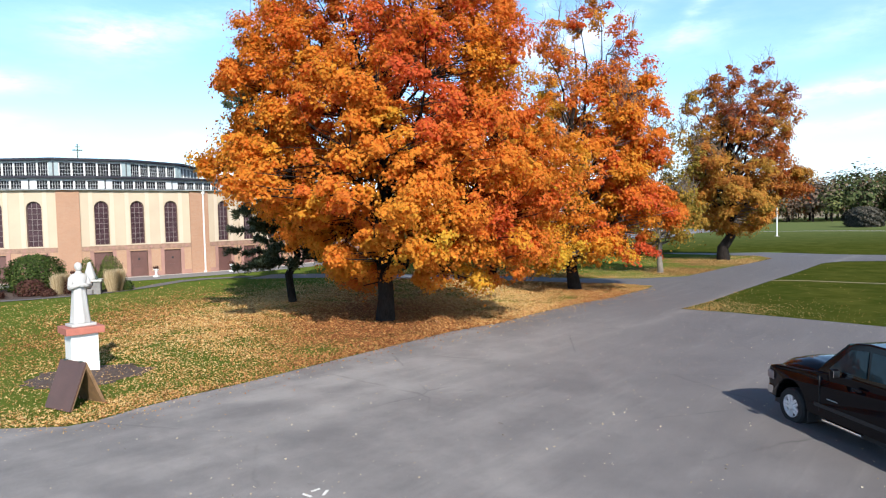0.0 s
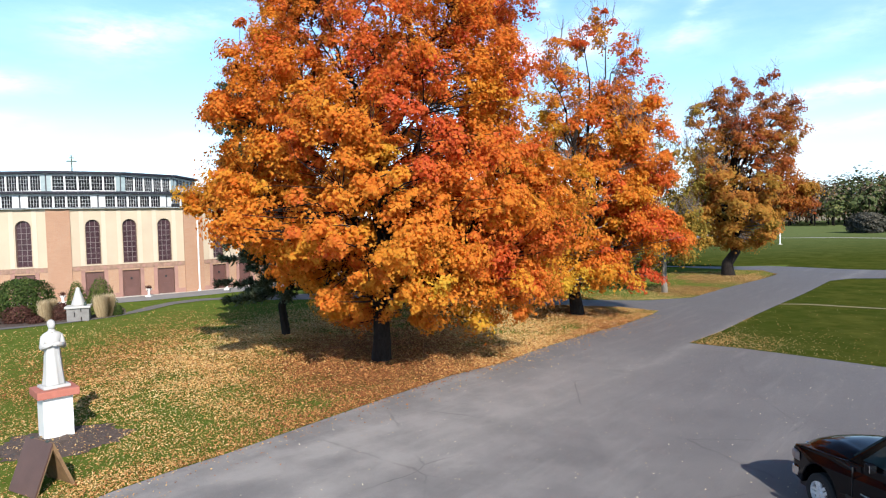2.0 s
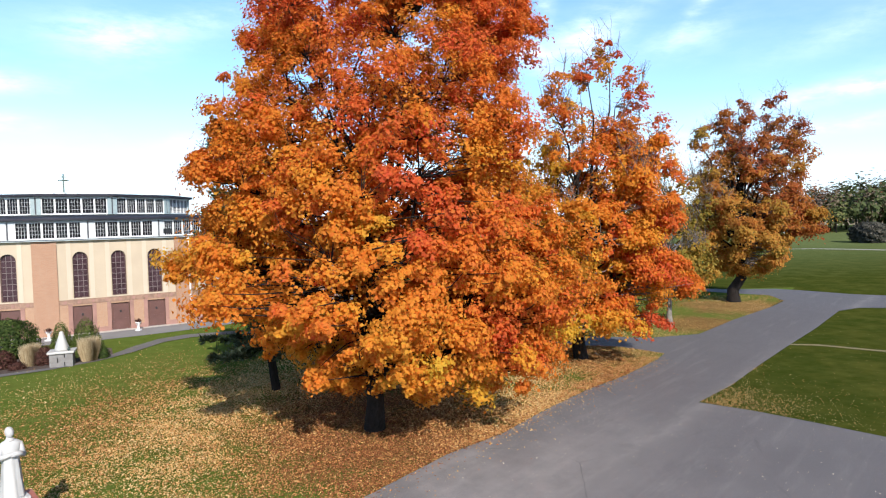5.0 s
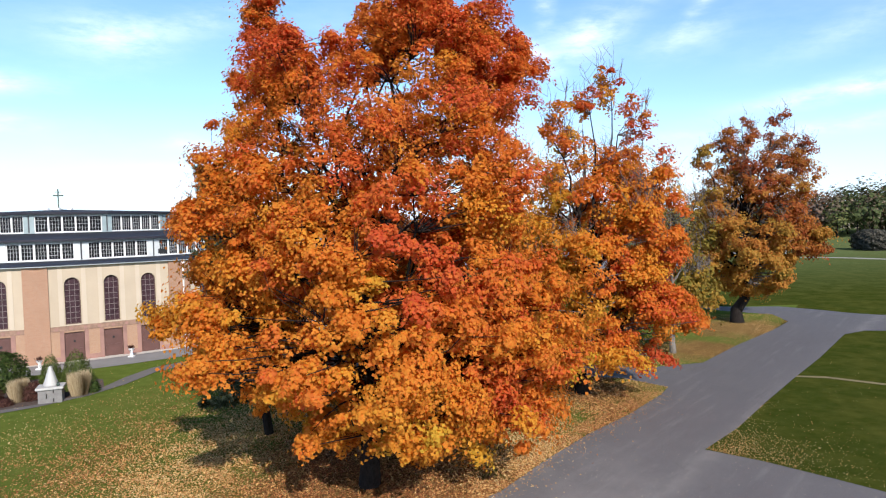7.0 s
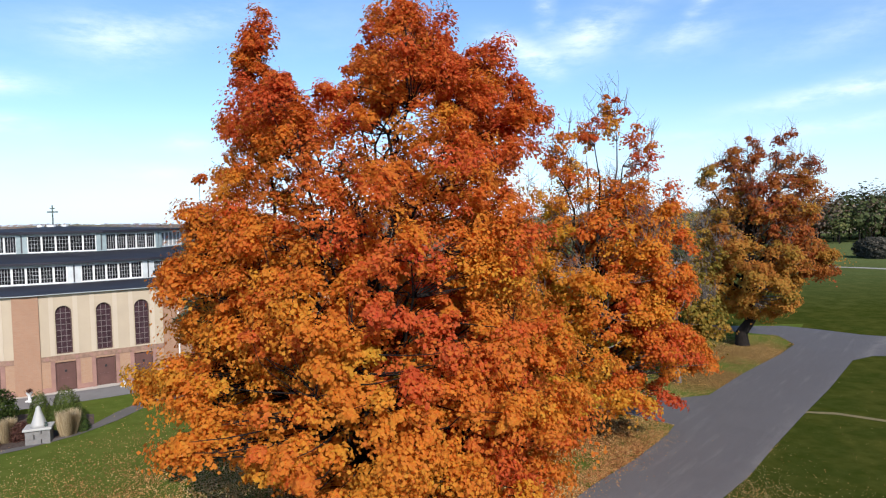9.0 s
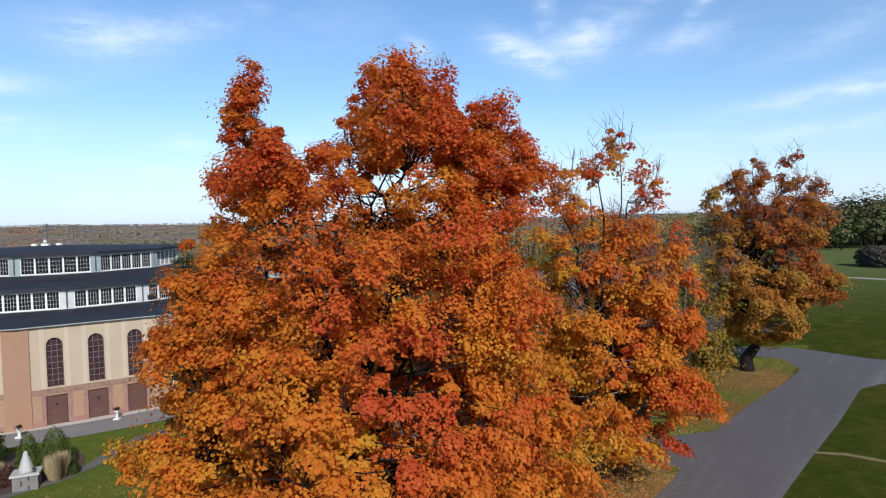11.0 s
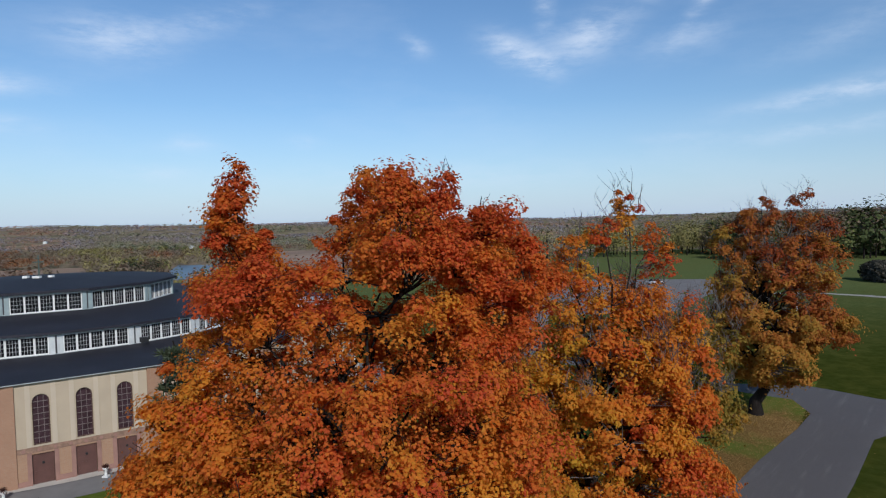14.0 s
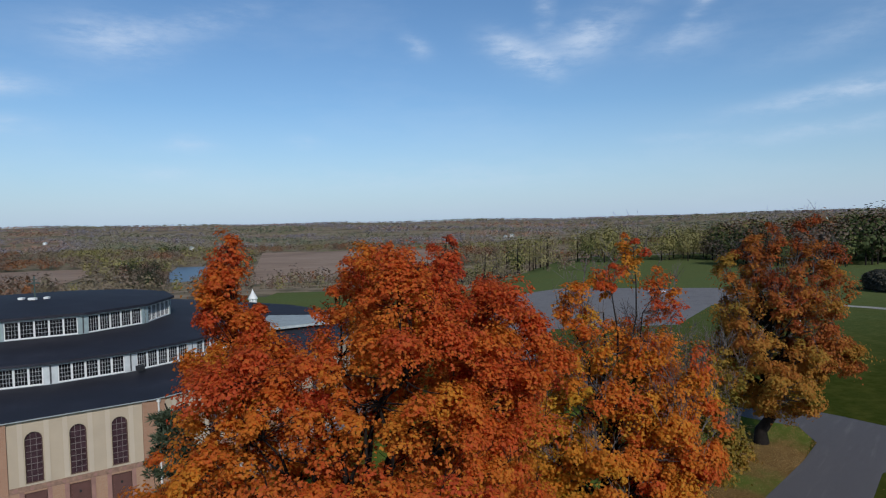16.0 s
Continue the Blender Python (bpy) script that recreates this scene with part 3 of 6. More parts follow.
def make_hall():
    hall = thing("round_hall", HALL[0], HALL[1], 0.0, 0, "huge round brick and cream hall with two window rings", "building")
    SIDES, RV, PH = 22, 34.75, 26.97
    W = RV * math.sin(math.pi / SIDES)
    wins = (-2.62, 0.0, 2.62)
    # shared meshes, in the frame of one side: x along the wall, y inward, z up
    def keep(name, bm, mat, smooth=False):
        me = bpy.data.meshes.new(name)
        bm.to_mesh(me)
        bm.free()
        me.materials.append(mat)
        return me
    bm = bmesh.new()
    edges = [-W] + [v for c in wins for v in (c - 0.66, c + 0.66)] + [W]
    for a, b in zip(edges[::2], edges[1::2]):
        box(bm, a, b, 0.0, 0.5, 0.0, 2.3)
    for c in wins:
        box(bm, c - 0.66, c + 0.66, 0.0, 0.5, 2.18, 2.3)
    lower = keep("lower_wall", bm, BRICK_PALE)
    frieze = keep("frieze", boxed(-4.15, 4.15, -0.03, 0.4, 2.304, 2.68), FRIEZE)
    disc = bmesh.new()
    bmesh.ops.create_cone(disc, cap_ends=True, segments=12, radius1=0.13, radius2=0.11, depth=0.02, matrix=pose(0, -0.035, 2.48, 90, 0, 0))
    discs = keep("medallion", disc, PINK)
    panel = keep("stucco_panel", holed_panel(-4.15, 4.15, 2.68, 7.14, [(c, 1.04, 2.78, 6.28) for c in wins], 0.02, 0.5), STUCCO)
    strip = keep("plaster_strip", boxed(-0.15, 0.15, -0.015, 0.03, 2.70, 7.10), STUCCO_PALE)
    pier = keep("brick_pier", boxed(-0.80, 0.80, -0.14, 0.5, 0.0, 7.14), BRICK)
    plinth = keep("pink_plinth", boxed(-1, 1, -0.04, 0.05, 0.0, 0.42), PINK)
    jamb = keep("door_jamb", boxed(-0.14, 0.14, -0.05, 0.3, 0.0, 2.3), PINK)
    leaf_door = keep("door_leaf", box(box(boxed(-0.64, 0.64, 0.14, 0.22, 0.05, 2.18), -0.5, 0.5, 0.12, 0.15, 0.25, 0.95), -0.5, 0.5, 0.12, 0.15, 1.15, 2.0), DOORWOOD)
    knob = keep("knocker", boxed(-0.07, 0.07, 0.06, 0.12, 1.42, 1.58), BLACKPLASTIC)
    glass = keep("leaded_pane", flat_face(arch_outline(1.04, 2.78, 6.28), 0.24, 0.03), LEADED)
    bm = bmesh.new()
    for u in (-0.17, 0.17):
        box(bm, u - 0.015, u + 0.015, 0.2, 0.24, 2.78, 6.2)
    for k in range(1, 8):
        box(bm, -0.52, 0.52, 0.2, 0.24, 2.78 + k * 0.42, 2.815 + k * 0.42)
    bars = keep("lead_bars", bm, LEADBAR)
    bm = bmesh.new()
    o, i_ = arch_outline(1.06, 2.77, 6.30), arch_outline(0.92, 2.84, 6.22)
    for k in range(len(o)):
        j = (k + 1) % len(o)
        for y0, y1 in ((0.16, 0.26),):
            vs = [bm.verts.new((p[0], y, p[1])) for y in (y0, y1) for p in (o[k], o[j], i_[j], i_[k])]
            for q in ((0, 1, 2, 3), (7, 6, 5, 4), (0, 4, 5, 1), (3, 2, 6, 7)):
                bm.faces.new([vs[w] for w in q])
    frame_me = keep("window_frame", bm, BROWNBOARD)
    sill = keep("window_sill", boxed(-0.6, 0.6, -0.05, 0.2, 2.70, 2.775), STUCCO_PALE)
    for k in range(SIDES):
        m, w = facet(SIDES, RV, PH, k)
        wall = part("wall", lower, None, hall, "orange brick lower wall", m)
        part("frieze", frieze, None, wall)
        for q in range(9):
            part("medallion", discs, None, wall, "", Matrix.Translation((-3.76 + q * 0.94, 0, 0)))
        part("stucco_panel", panel, None, hall, "cream stucco panel with three round-headed openings", m)
        for c in wins:
            for s in (-0.76, 0.76):
                part("plaster_strip", strip, None, hall, "", m @ Matrix.Translation((c + s, 0, 0)))
            win = part("arched_window", glass, None, hall, "tall round-headed leaded window", m @ Matrix.Translation((c, 0, 0)))
            part("glazing_lattice", bars, None, win)
            part("window_frame", frame_me, None, win)
            part("window_sill", sill, None, win)
            door = part("door", leaf_door, None, hall, "closed maroon panelled door", m @ Matrix.Translation((c, 0, 0)))
            part("knocker", knob, None, door)
            for s in (-0.80, 0.80):
                part("door_jamb", jamb, None, hall, "", m @ Matrix.Translation((c + s, 0, 0)))
        for a, b in ((-4.2, -3.56), (-1.68, -0.94), (0.94, 1.68), (3.56, 4.2)):
            part("plinth", plinth, None, hall, "", m @ Matrix.Translation(((a + b) / 2, 0, 0)) @ Matrix.Diagonal(((b - a) / 2, 1, 1, 1)))
        ang = PH + 360 / SIDES * k
        part("pier", pier, None, hall, "salmon brick corner pier", Matrix.Translation((RV * math.sin(radians(ang)), -RV * math.cos(radians(ang)), 0)) @ pose(0, 0, 0, 0, 0, ang) @ Matrix.Translation((0, 0.14, 0)))
    # gutter and lower roof
    ring_roof("gutter", SIDES, RV + 0.30, 7.19, RV - 0.3, 7.20, PH, GREYPAINT, hall, "grey metal gutter", 0.05)
    ring_roof("lower_roof", SIDES, RV + 0.22, 7.24, 23.3, 7.06, PH, ROOFING, hall, "dark flat membrane roof", 0.045)
    for ang in (PH + 360 / SIDES + 0.5, PH - 720 / SIDES + 0.5, PH + 1440 / SIDES + 0.5):
        rr = RV + 0.12
        bm = bmesh.new()
        bmesh.ops.create_cone(bm, cap_ends=True, segments=10, radius1=0.065, radius2=0.065, depth=6.9, matrix=Matrix.Translation((0, 0, 3.6)))
        bmesh.ops.create_cube(bm, size=0.22, matrix=Matrix.Translation((0, 0.03, 7.0)))
        box(bm, -0.09, 0.09, -0.18, 0.06, 0.06, 0.2)
        part("downpipe", bm, ALU, hall, "white metal downpipe", Matrix.Translation((rr * math.sin(radians(ang)), -rr * math.cos(radians(ang)), 0)))

    def clerestory(sides, rv, phase, z0, z1, post_mat, post_w, lab):
        half = rv * math.sin(math.pi / sides)
        span = 2 * half - post_w
        pitch = span / 5
        bm = bmesh.new()
        box(bm, -half, half, -0.06, 0.4, z0, z0 + 0.05)
        box(bm, -half, half, -0.10, 0.4, z1 - 0.17, z1)
        band = keep("window_band", bm, GREYPAINT)
        bm = bmesh.new()
        a, b = -pitch / 2 + 0.005, pitch / 2 - 0.005
        for u0, u1, v0, v1 in ((a, a + 0.075, z0 + 0.05, z1 - 0.17), (b - 0.075, b, z0 + 0.05, z1 - 0.17), (a + 0.075, b - 0.075, z0 + 0.05, z0 + 0.15), (a + 0.075, b - 0.075, z1 - 0.22, z1 - 0.17)):
            box(bm, u0, u1, -0.04, 0.1, v0, v1)
        sash = keep("sash", bm, WHITE)
        bm = bmesh.new()
        ga, gb, za, zb = a + 0.075, b - 0.075, z0 + 0.15, z1 - 0.22
        for k in range(1, 4):
            u = ga + (gb - ga) * k / 4
            box(bm, u - 0.011, u + 0.011, 0.0, 0.05, za, zb)
        for k in range(1, 4):
            v = za + (zb - za) * k / 4
            box(bm, ga, gb, 0.0, 0.05, v - 0.011, v + 0.011)
        munt = keep("muntin_grid", bm, plain_grey)
        pane = keep("pane", boxed(ga, gb, 0.05, 0.07, za, zb), PANE)
        bm = boxed(-post_w / 2, -0.07, -0.10, 0.3, z0, z1 - 0.02)
        box(bm, 0.07, post_w / 2, -0.10, 0.3, z0, z1 - 0.02)
        post = keep("corner_post", bm, post_mat)
        slot = keep("dark_slot", boxed(-0.07, 0.07, -0.04, 0.3, z0, z1 - 0.02), DARKTRIM)
        for k in range(sides):
            m, _ = facet(sides, rv, phase, k)
            part("window_band", band, None, hall, "", m)
            for j in range(5):
                w = part("clerestory_window", sash, None, hall, lab, m @ Matrix.Translation(((j - 2) * pitch, 0, 0)))
                part("muntin_grid", munt, None, w)
                part("pane", pane, None, w)
            ang = phase + 360 / sides * k
            cp = part("corner_post", post, None, hall, "weathered corner panel", Matrix.Translation((rv * math.sin(radians(ang)), -rv * math.cos(radians(ang)), 0)) @ pose(0, 0, 0, 0, 0, ang) @ Matrix.Translation((0, 0.06, 0)))
            part("dark_slot", slot, None, cp)
    plain_grey = BAR_GREY
    clerestory(24, 23.6, 33.2, 7.06, 8.80, LIGHTPOST, 1.05, "white-framed many-paned clerestory window")
    ring_roof("middle_roof", 24, 24.1, 9.0, 12.9, 9.41, 33.2, ROOFING, hall, "dark flat membrane roof", 0.2)
    clerestory(12, 13.45, 17.0, 9.45, 11.36, COPPER, 0.95, "white-framed many-paned clerestory window")
    ring_roof("upper_roof", 12, 13.95, 11.6, 0.05, 12.15, 17.0, ROOFING, hall, "dark shallow cone roof", 0.24)
    # cross and boxes on the crown of the roof
    bm = boxed(-0.07, 0.07, -0.07, 0.07, 12.1, 14.6)
    box(bm, -0.55, 0.55, -0.05, 0.05, 13.75, 13.9)
    box(bm, -0.28, 0.28, -0.05, 0.05, 14.2, 14.28)
    for a in (0, 120, 240):
        box(bm, -0.03, 0.03, 0.0, 0.5, 12.1, 12.2, m=pose(0, 0, 0, 0, 0, a))
    part("roof_cross", bm, IRON, hall, "dark bronze roof cross", pose(-0.5, -0.2, 0, 0, 0, 28))
    for x, y, w in ((-1.5, -1.0, 0.55), (0.0, -1.4, 0.8), (1.1, -0.6, 0.5)):
        part("roof_vent", boxed(x - w / 2, x + w / 2, y - 0.25, y + 0.25, 11.9, 12.32, 0.04), WHITE, hall, "low white roof vent")
    part("roof_vent", boxed(-0.3, 0.3, -0.3, 0.3, 7.36, 7.8, 0.05), BLACKPLASTIC, hall, "dark roof vent", pose(25.2 * math.sin(radians(48.5)), -25.2 * math.cos(radians(48.5)), 0, 0, 0, 48))
    bm = bmesh.new()
    f = bm.faces.new([bm.verts.new((x, y, 7.42)) for x, y in ((23.6, 1.8), (31.5, 6.6), (30.5, 12.5), (22.0, 13.0))])
    ex = bmesh.ops.extrude_face_region(bm, geom=[f])
    bmesh.ops.translate(bm, vec=(0, 0, 0.3), verts=[v for v in ex["geom"] if isinstance(v, bmesh.types.BMVert)])
    bmesh.ops.recalc_face_normals(bm, faces=bm.faces)
    part("porch_roof", bm, GREYPAINT, hall, "pale grey raised roof patch")
    part("roof_post", boxed(23.0, 23.3, 1.6, 1.9, 7.3, 9.3, 0.03), WHITE, hall, "white roof post")
    # the drum's inside, so that the windows look into a dark hall
    bm = bmesh.new()
    bmesh.ops.create_circle(bm, cap_ends=True, segments=40, radius=34.3, matrix=Matrix.Translation((0, 0, 0.03)))
    part("hall_floor", bm, PAVING, hall)
    return hall


make_hall()

# ---- trees ----
def fast_mesh(name, verts, faces, mat, tint=None, smooth=False):
    """A mesh from big arrays; all faces have the same number of corners."""
    me = bpy.data.meshes.new(name)
    v, f = np.asarray(verts, np.float32), np.asarray(faces, np.int32)
    k = f.shape[1]
    me.vertices.add(len(v))
    me.vertices.foreach_set("co", v.ravel())
    me.loops.add(f.size)
    me.loops.foreach_set("vertex_index", f.ravel())
    me.polygons.add(len(f))
    me.polygons.foreach_set("loop_start", np.arange(0, f.size, k, dtype=np.int32))
    if tint is not None:
        at = me.attributes.new("tint", "FLOAT", "POINT")
        at.data.foreach_set("value", np.asarray(tint, np.float32))
    me.materials.append(mat)
    me.update(calc_edges=True)
    if smooth:
        me.shade_smooth()
    return me


def leaf_cards(rng, centres, normals, size, tint, long=1.25, fold=0.18):
    """Folded pointed leaves as four-cornered faces."""
    n = len(centres)
    nn = normals / np.maximum(np.linalg.norm(normals, axis=1, keepdims=True), 1e-6)
    r = rng.normal(size=(n, 3))
    a = np.cross(nn, r)
    a /= np.maximum(np.linalg.norm(a, axis=1, keepdims=True), 1e-6)
    b = np.cross(nn, a)
    s = np.asarray(size).reshape(-1, 1)
    v = np.stack([centres - a * s * 0.5 * long, centres + b * s * 0.5 + nn * s * fold, centres + a * s * 0.5 * long, centres - b * s * 0.5 + nn * s * fold], 1).reshape(-1, 3)
    f = np.arange(4 * n).reshape(n, 4)
    return v, f, np.repeat(tint, 4)


def tubes(lines, sides=5):
    """Tapered limbs: each line is (points, radii)."""
    vs, fs, base = [], [], 0
    for pts, rad in lines:
        pts = np.asarray(pts, float)
        d = np.gradient(pts, axis=0)
        d /= np.maximum(np.linalg.norm(d, axis=1, keepdims=True), 1e-6)
        ref = np.where(np.abs(d[:, 2:3]) > 0.9, [[1.0, 0, 0]], [[0, 0, 1.0]])
        a = np.cross(d, ref)
        a /= np.maximum(np.linalg.norm(a, axis=1, keepdims=True), 1e-6)
        b = np.cross(d, a)
        ang = 2 * np.pi * np.arange(sides) / sides
        ring = pts[:, None] + (a[:, None] * np.cos(ang)[None, :, None] + b[:, None] * np.sin(ang)[None, :, None]) * np.asarray(rad)[:, None, None]
        vs.append(ring.reshape(-1, 3))
        i = np.arange(len(pts) - 1)[:, None] * sides
        j = np.arange(sides)[None]
        q = np.stack([i + j, i + (j + 1) % sides, i + sides + (j + 1) % sides, i + sides + j], -1).reshape(-1, 4) + base
        fs.append(q)
        base += len(pts) * sides
    return np.concatenate(vs), np.concatenate(fs)


def bend(rng, a, b, n=7, sag=0.1):
    """A crooked line from a to b, lifting towards its end."""
    a, b = np.asarray(a, float), np.asarray(b, float)
    t = np.linspace(0, 1, n)[:, None]
    span = np.linalg.norm(b - a)
    mid = np.sin(np.pi * t) * rng.normal(size=(1, 3)) * span * sag
    wig = rng.normal(size=(n, 3)) * span * 0.018
    wig[0] = wig[-1] = 0
    return a + (b - a) * t + mid + wig


def broadleaf(name, base, height, profile, clumps, per, leaf, leaf_mat, bark, seed, label, trunk_r, hue, spires=(), lean=(0, 0), fork=0.22,
              twigs=0, clump_r=0.75, limbs=18, uneven=0.22, hollow=0.45, gaps=(), skirt=(0.0, 1.0), thin=None, twig_len=1.0, holes=0, twig_bark=None, finer=0.0,
              boughs=120, bough_size=1.0, fill=0.15):
    """A tapered trunk with limbs, and a crown of many leaf sprays with gaps between.
    profile: (height, radius) pairs; hue(p, rng): the leaf tint at a place in the crown; spires: extra lobes (x, y, z, rx, ry, rz, share)."""
    rng = np.random.default_rng(seed)
    root = thing(name, *base, 0, label, "tree")
    spires = [(s[0], s[1], s[2] + 0.5, *s[3:]) for s in spires]
    pz, pr = np.array([p[0] for p in profile], float), np.array([p[1] for p in profile], float)
    # boughs over the crown, each carrying several leaf sprays: drooping outwards below, rising steeply above
    cs = []
    zz = np.linspace(pz[0], pz[-1], 400)
    wgt = np.interp(zz, pz, pr) ** 1.3 + 0.15
    phase = rng.uniform(0, 6.28, 6)
    shares = sum(s[6] for s in spires)
    n_main = int(clumps * (1 - shares))
    n_fill = int(n_main * fill)

    def on_crown(n, inner):
        z = rng.choice(zz, n, p=wgt / wgt.sum()) + rng.normal(size=n) * 0.15
        th = rng.uniform(0, 2 * np.pi, n)
        ridge = 1 + uneven * (0.45 * np.sin(3 * th + phase[0] + z * 0.35) + 0.35 * np.sin(5 * th + phase[1] - z * 0.8) + 0.5 * np.sin(2 * th + phase[2] + z * 1.3))
        r = np.interp(z, pz, pr) * ridge * np.sqrt(rng.uniform(inner ** 2, 1.0, n))
        fz = np.clip((z - pz[0]) / (pz[-1] - pz[0]), 0, 1)
        p = np.stack([r * np.cos(th) + lean[0] * fz + skirt[0] * np.clip(1 - z / skirt[1], 0, 1), r * np.sin(th) + lean[1] * fz, z], 1)
        return p, th, fz

    bough, th, fz = on_crown(boughs, 0.66)
    bough_hue = hue(bough, rng)
    size_b = np.exp(rng.normal(size=boughs) * 0.22)
    rise = -0.32 + 1.45 * np.clip((bough[:, 2] / height - 0.16) / 0.5, 0, 1) + rng.normal(size=boughs) * 0.18
    along = np.stack([np.cos(th) * np.cos(rise), np.sin(th) * np.cos(rise), np.sin(rise)], 1)
    side = np.stack([-np.sin(th), np.cos(th), 0 * th], 1)
    over = np.cross(along, side)
    pick = rng.integers(0, boughs, n_main - n_fill)
    u = rng.uniform(-1.0, 0.55, len(pick))
    k = (bough_size * size_b[pick])[:, None]
    spread = (0.62 - 0.22 * u)[:, None]
    off = along[pick] * u[:, None] * k * 1.15 + side[pick] * rng.normal(size=(len(pick), 1)) * k * spread * 0.72 + over[pick] * rng.normal(size=(len(pick), 1)) * k * 0.24
    spot = bough[pick] + off
    # no spray strays far outside the crown
    f = np.clip((spot[:, 2] - pz[0]) / (pz[-1] - pz[0]), 0, 1)
    mid = np.stack([lean[0] * f + skirt[0] * np.clip(1 - spot[:, 2] / skirt[1], 0, 1), lean[1] * f], 1)
    out = np.hypot(*(spot[:, :2] - mid).T)
    limit = np.interp(spot[:, 2], pz, pr) * (1 + 0.7 * uneven) + 0.45
    spot[:, :2] = mid + (spot[:, :2] - mid) * np.minimum(1.0, limit / np.maximum(out, 1e-6))[:, None]
    cs.append(np.concatenate([spot, (bough_hue[pick] + rng.normal(size=len(pick)) * 0.035)[:, None]], 1))
    inner, _, _ = on_crown(n_fill, hollow)
    cs.append(np.concatenate([inner * [0.86, 0.86, 1.0], hue(inner, rng)[:, None]], 1))
    for x, y, zc, rx, ry, rz, share in spires:
        n = int(clumps * share)
        d = rng.normal(size=(n, 3))
        d /= np.linalg.norm(d, axis=1, keepdims=True)
        d *= rng.uniform(0.25, 1.0, (n, 1)) ** 0.6
        # lobes narrow towards their tops and wander
        slim = 1.12 - 0.50 * np.clip(d[:, 2:], -0.4, 1)
        wob = np.stack([0.25 * np.sin(d[:, 2] * 4 + x), 0.25 * np.cos(d[:, 2] * 5 + y), 0 * d[:, 2]], 1)
        p = np.array([x, y, zc]) + (d * np.concatenate([slim, slim, slim * 0 + 1], 1) + wob) * [rx, ry, rz]
        # a few knots in each lobe draw its sprays together
        knot = p[rng.integers(0, n, max(3, n // 5))]
        near = np.linalg.norm(p[:, None] - knot[None], axis=2).argmin(1)
        p = p * 0.74 + knot[near] * 0.26 + np.array([0, 0, 0.25])
        cs.append(np.concatenate([p, (hue(knot, rng)[near] + rng.normal(size=n) * 0.035)[:, None]], 1))
    for _ in range(holes):
        m = cs[0]
        g = m[rng.integers(len(m)), :3] * [1.08, 1.08, 1.0]
        q = (m[:, :3] - g) / (rng.uniform(0.4, 0.8, 3) * [1, 1, rng.uniform(1.0, 2.6)])
        cs[0] = m[(q ** 2).sum(1) > 1.0]
    c = np.concatenate(cs)
    for gx, gy, gz, g0, g1, g2 in gaps:
        q = ((c[:, :3] - [gx, gy, gz]) / [g0, g1, g2])
        c = c[(q ** 2).sum(1) > 1.0]
    c, spray_hue = c[:, :3], np.clip(c[:, 3], 0, 1)
    # trunk and limbs
    top = np.array([lean[0] * 0.3, lean[1] * 0.3, height * 0.80])
    trunk = bend(rng, (0, 0, -0.1), top, 12, 0.012)
    tr = trunk_r * (1 - 0.93 * np.linspace(0, 1, 12) ** 0.8)
    tr[0] *= 1.12
    lines = [(trunk, tr)]
    nodes, nrad = [trunk[3:]], [tr[3:]]
    for k in range(limbs):
        f = fork + (0.72 - fork) * (k / max(limbs - 1, 1)) ** 1.15
        s = np.array([np.interp(f, np.linspace(0, 1, 12), trunk[:, i]) for i in range(3)])
        r0 = np.interp(f, np.linspace(0, 1, 12), tr) * 0.55
        want = rng.uniform(0, 2 * np.pi) if k % 2 else k * 2.4
        reach = np.interp(min(s[2] + 3.0 + 3 * f, pz[-1]), pz, pr) * 0.72
        e = np.array([s[0] + reach * np.cos(want), s[1] + reach * np.sin(want), min(s[2] + reach * rng.uniform(0.45, 1.1) + 1.0, height * 0.84)])
        ln = bend(rng, s, e, 9, 0.07)
        lr = r0 * (1 - 0.86 * np.linspace(0, 1, 9))
        lines.append((ln, lr))
        nodes.append(ln[2:])
        nrad.append(lr[2:])
    for x, y, zc, rx, ry, rz, share in spires:
        s = trunk[5]
        ln = bend(rng, s, (x, y, zc + rz * 0.35), 9, 0.05)
        lr = tr[5] * 0.6 * (1 - 0.88 * np.linspace(0, 1, 9))
        lines.append((ln, lr))
        nodes.append(ln[2:])
        nrad.append(lr[2:])
    allp, allr = np.concatenate(nodes), np.concatenate(nrad)
    fine = []
    for p in c:
        d = np.linalg.norm(allp - p, axis=1) + 2.0 * np.maximum(allp[:, 2] - p[2] + 0.2, 0)
        i = int(d.argmin())
        fine.append((bend(rng, allp[i], p, 5, 0.08), np.linspace(min(allr[i] * 0.6, 0.05), 0.008, 5)))
    for k in range(twigs):
        i = rng.integers(len(c))
        if c[i][2] < height * 0.45:
            continue
        s = c[i]
        e = s + np.array([rng.normal() * 0.35, rng.normal() * 0.35, rng.uniform(0.7, 1.7)]) * twig_len
        fine.append((bend(rng, s, e, 5, 0.06), np.linspace(0.017, 0.005, 5)))
        for _ in range(2):
            e2 = s + (e - s) * rng.uniform(0.3, 0.7)
            fine.append((bend(rng, e2, e2 + np.array([rng.normal() * 0.4, rng.normal() * 0.4, rng.uniform(0.4, 1.0)]) * twig_len, 4, 0.06), np.linspace(0.012, 0.005, 4)))
    v, f = tubes(lines, 9)
    part("trunk", fast_mesh("trunk", v, f, bark, smooth=True), None, root, "dark ridged trunk with spreading limbs")
    v, f = tubes(fine, 4)
    tagged(part("twig_mass", fast_mesh("twig_mass", v, f, twig_bark or bark), None, root), kind="stuff")
    # leaves
    n = len(c) * per
    top_ness = np.clip((c[:, 2] / height - 0.72) / 0.25, 0, 1)
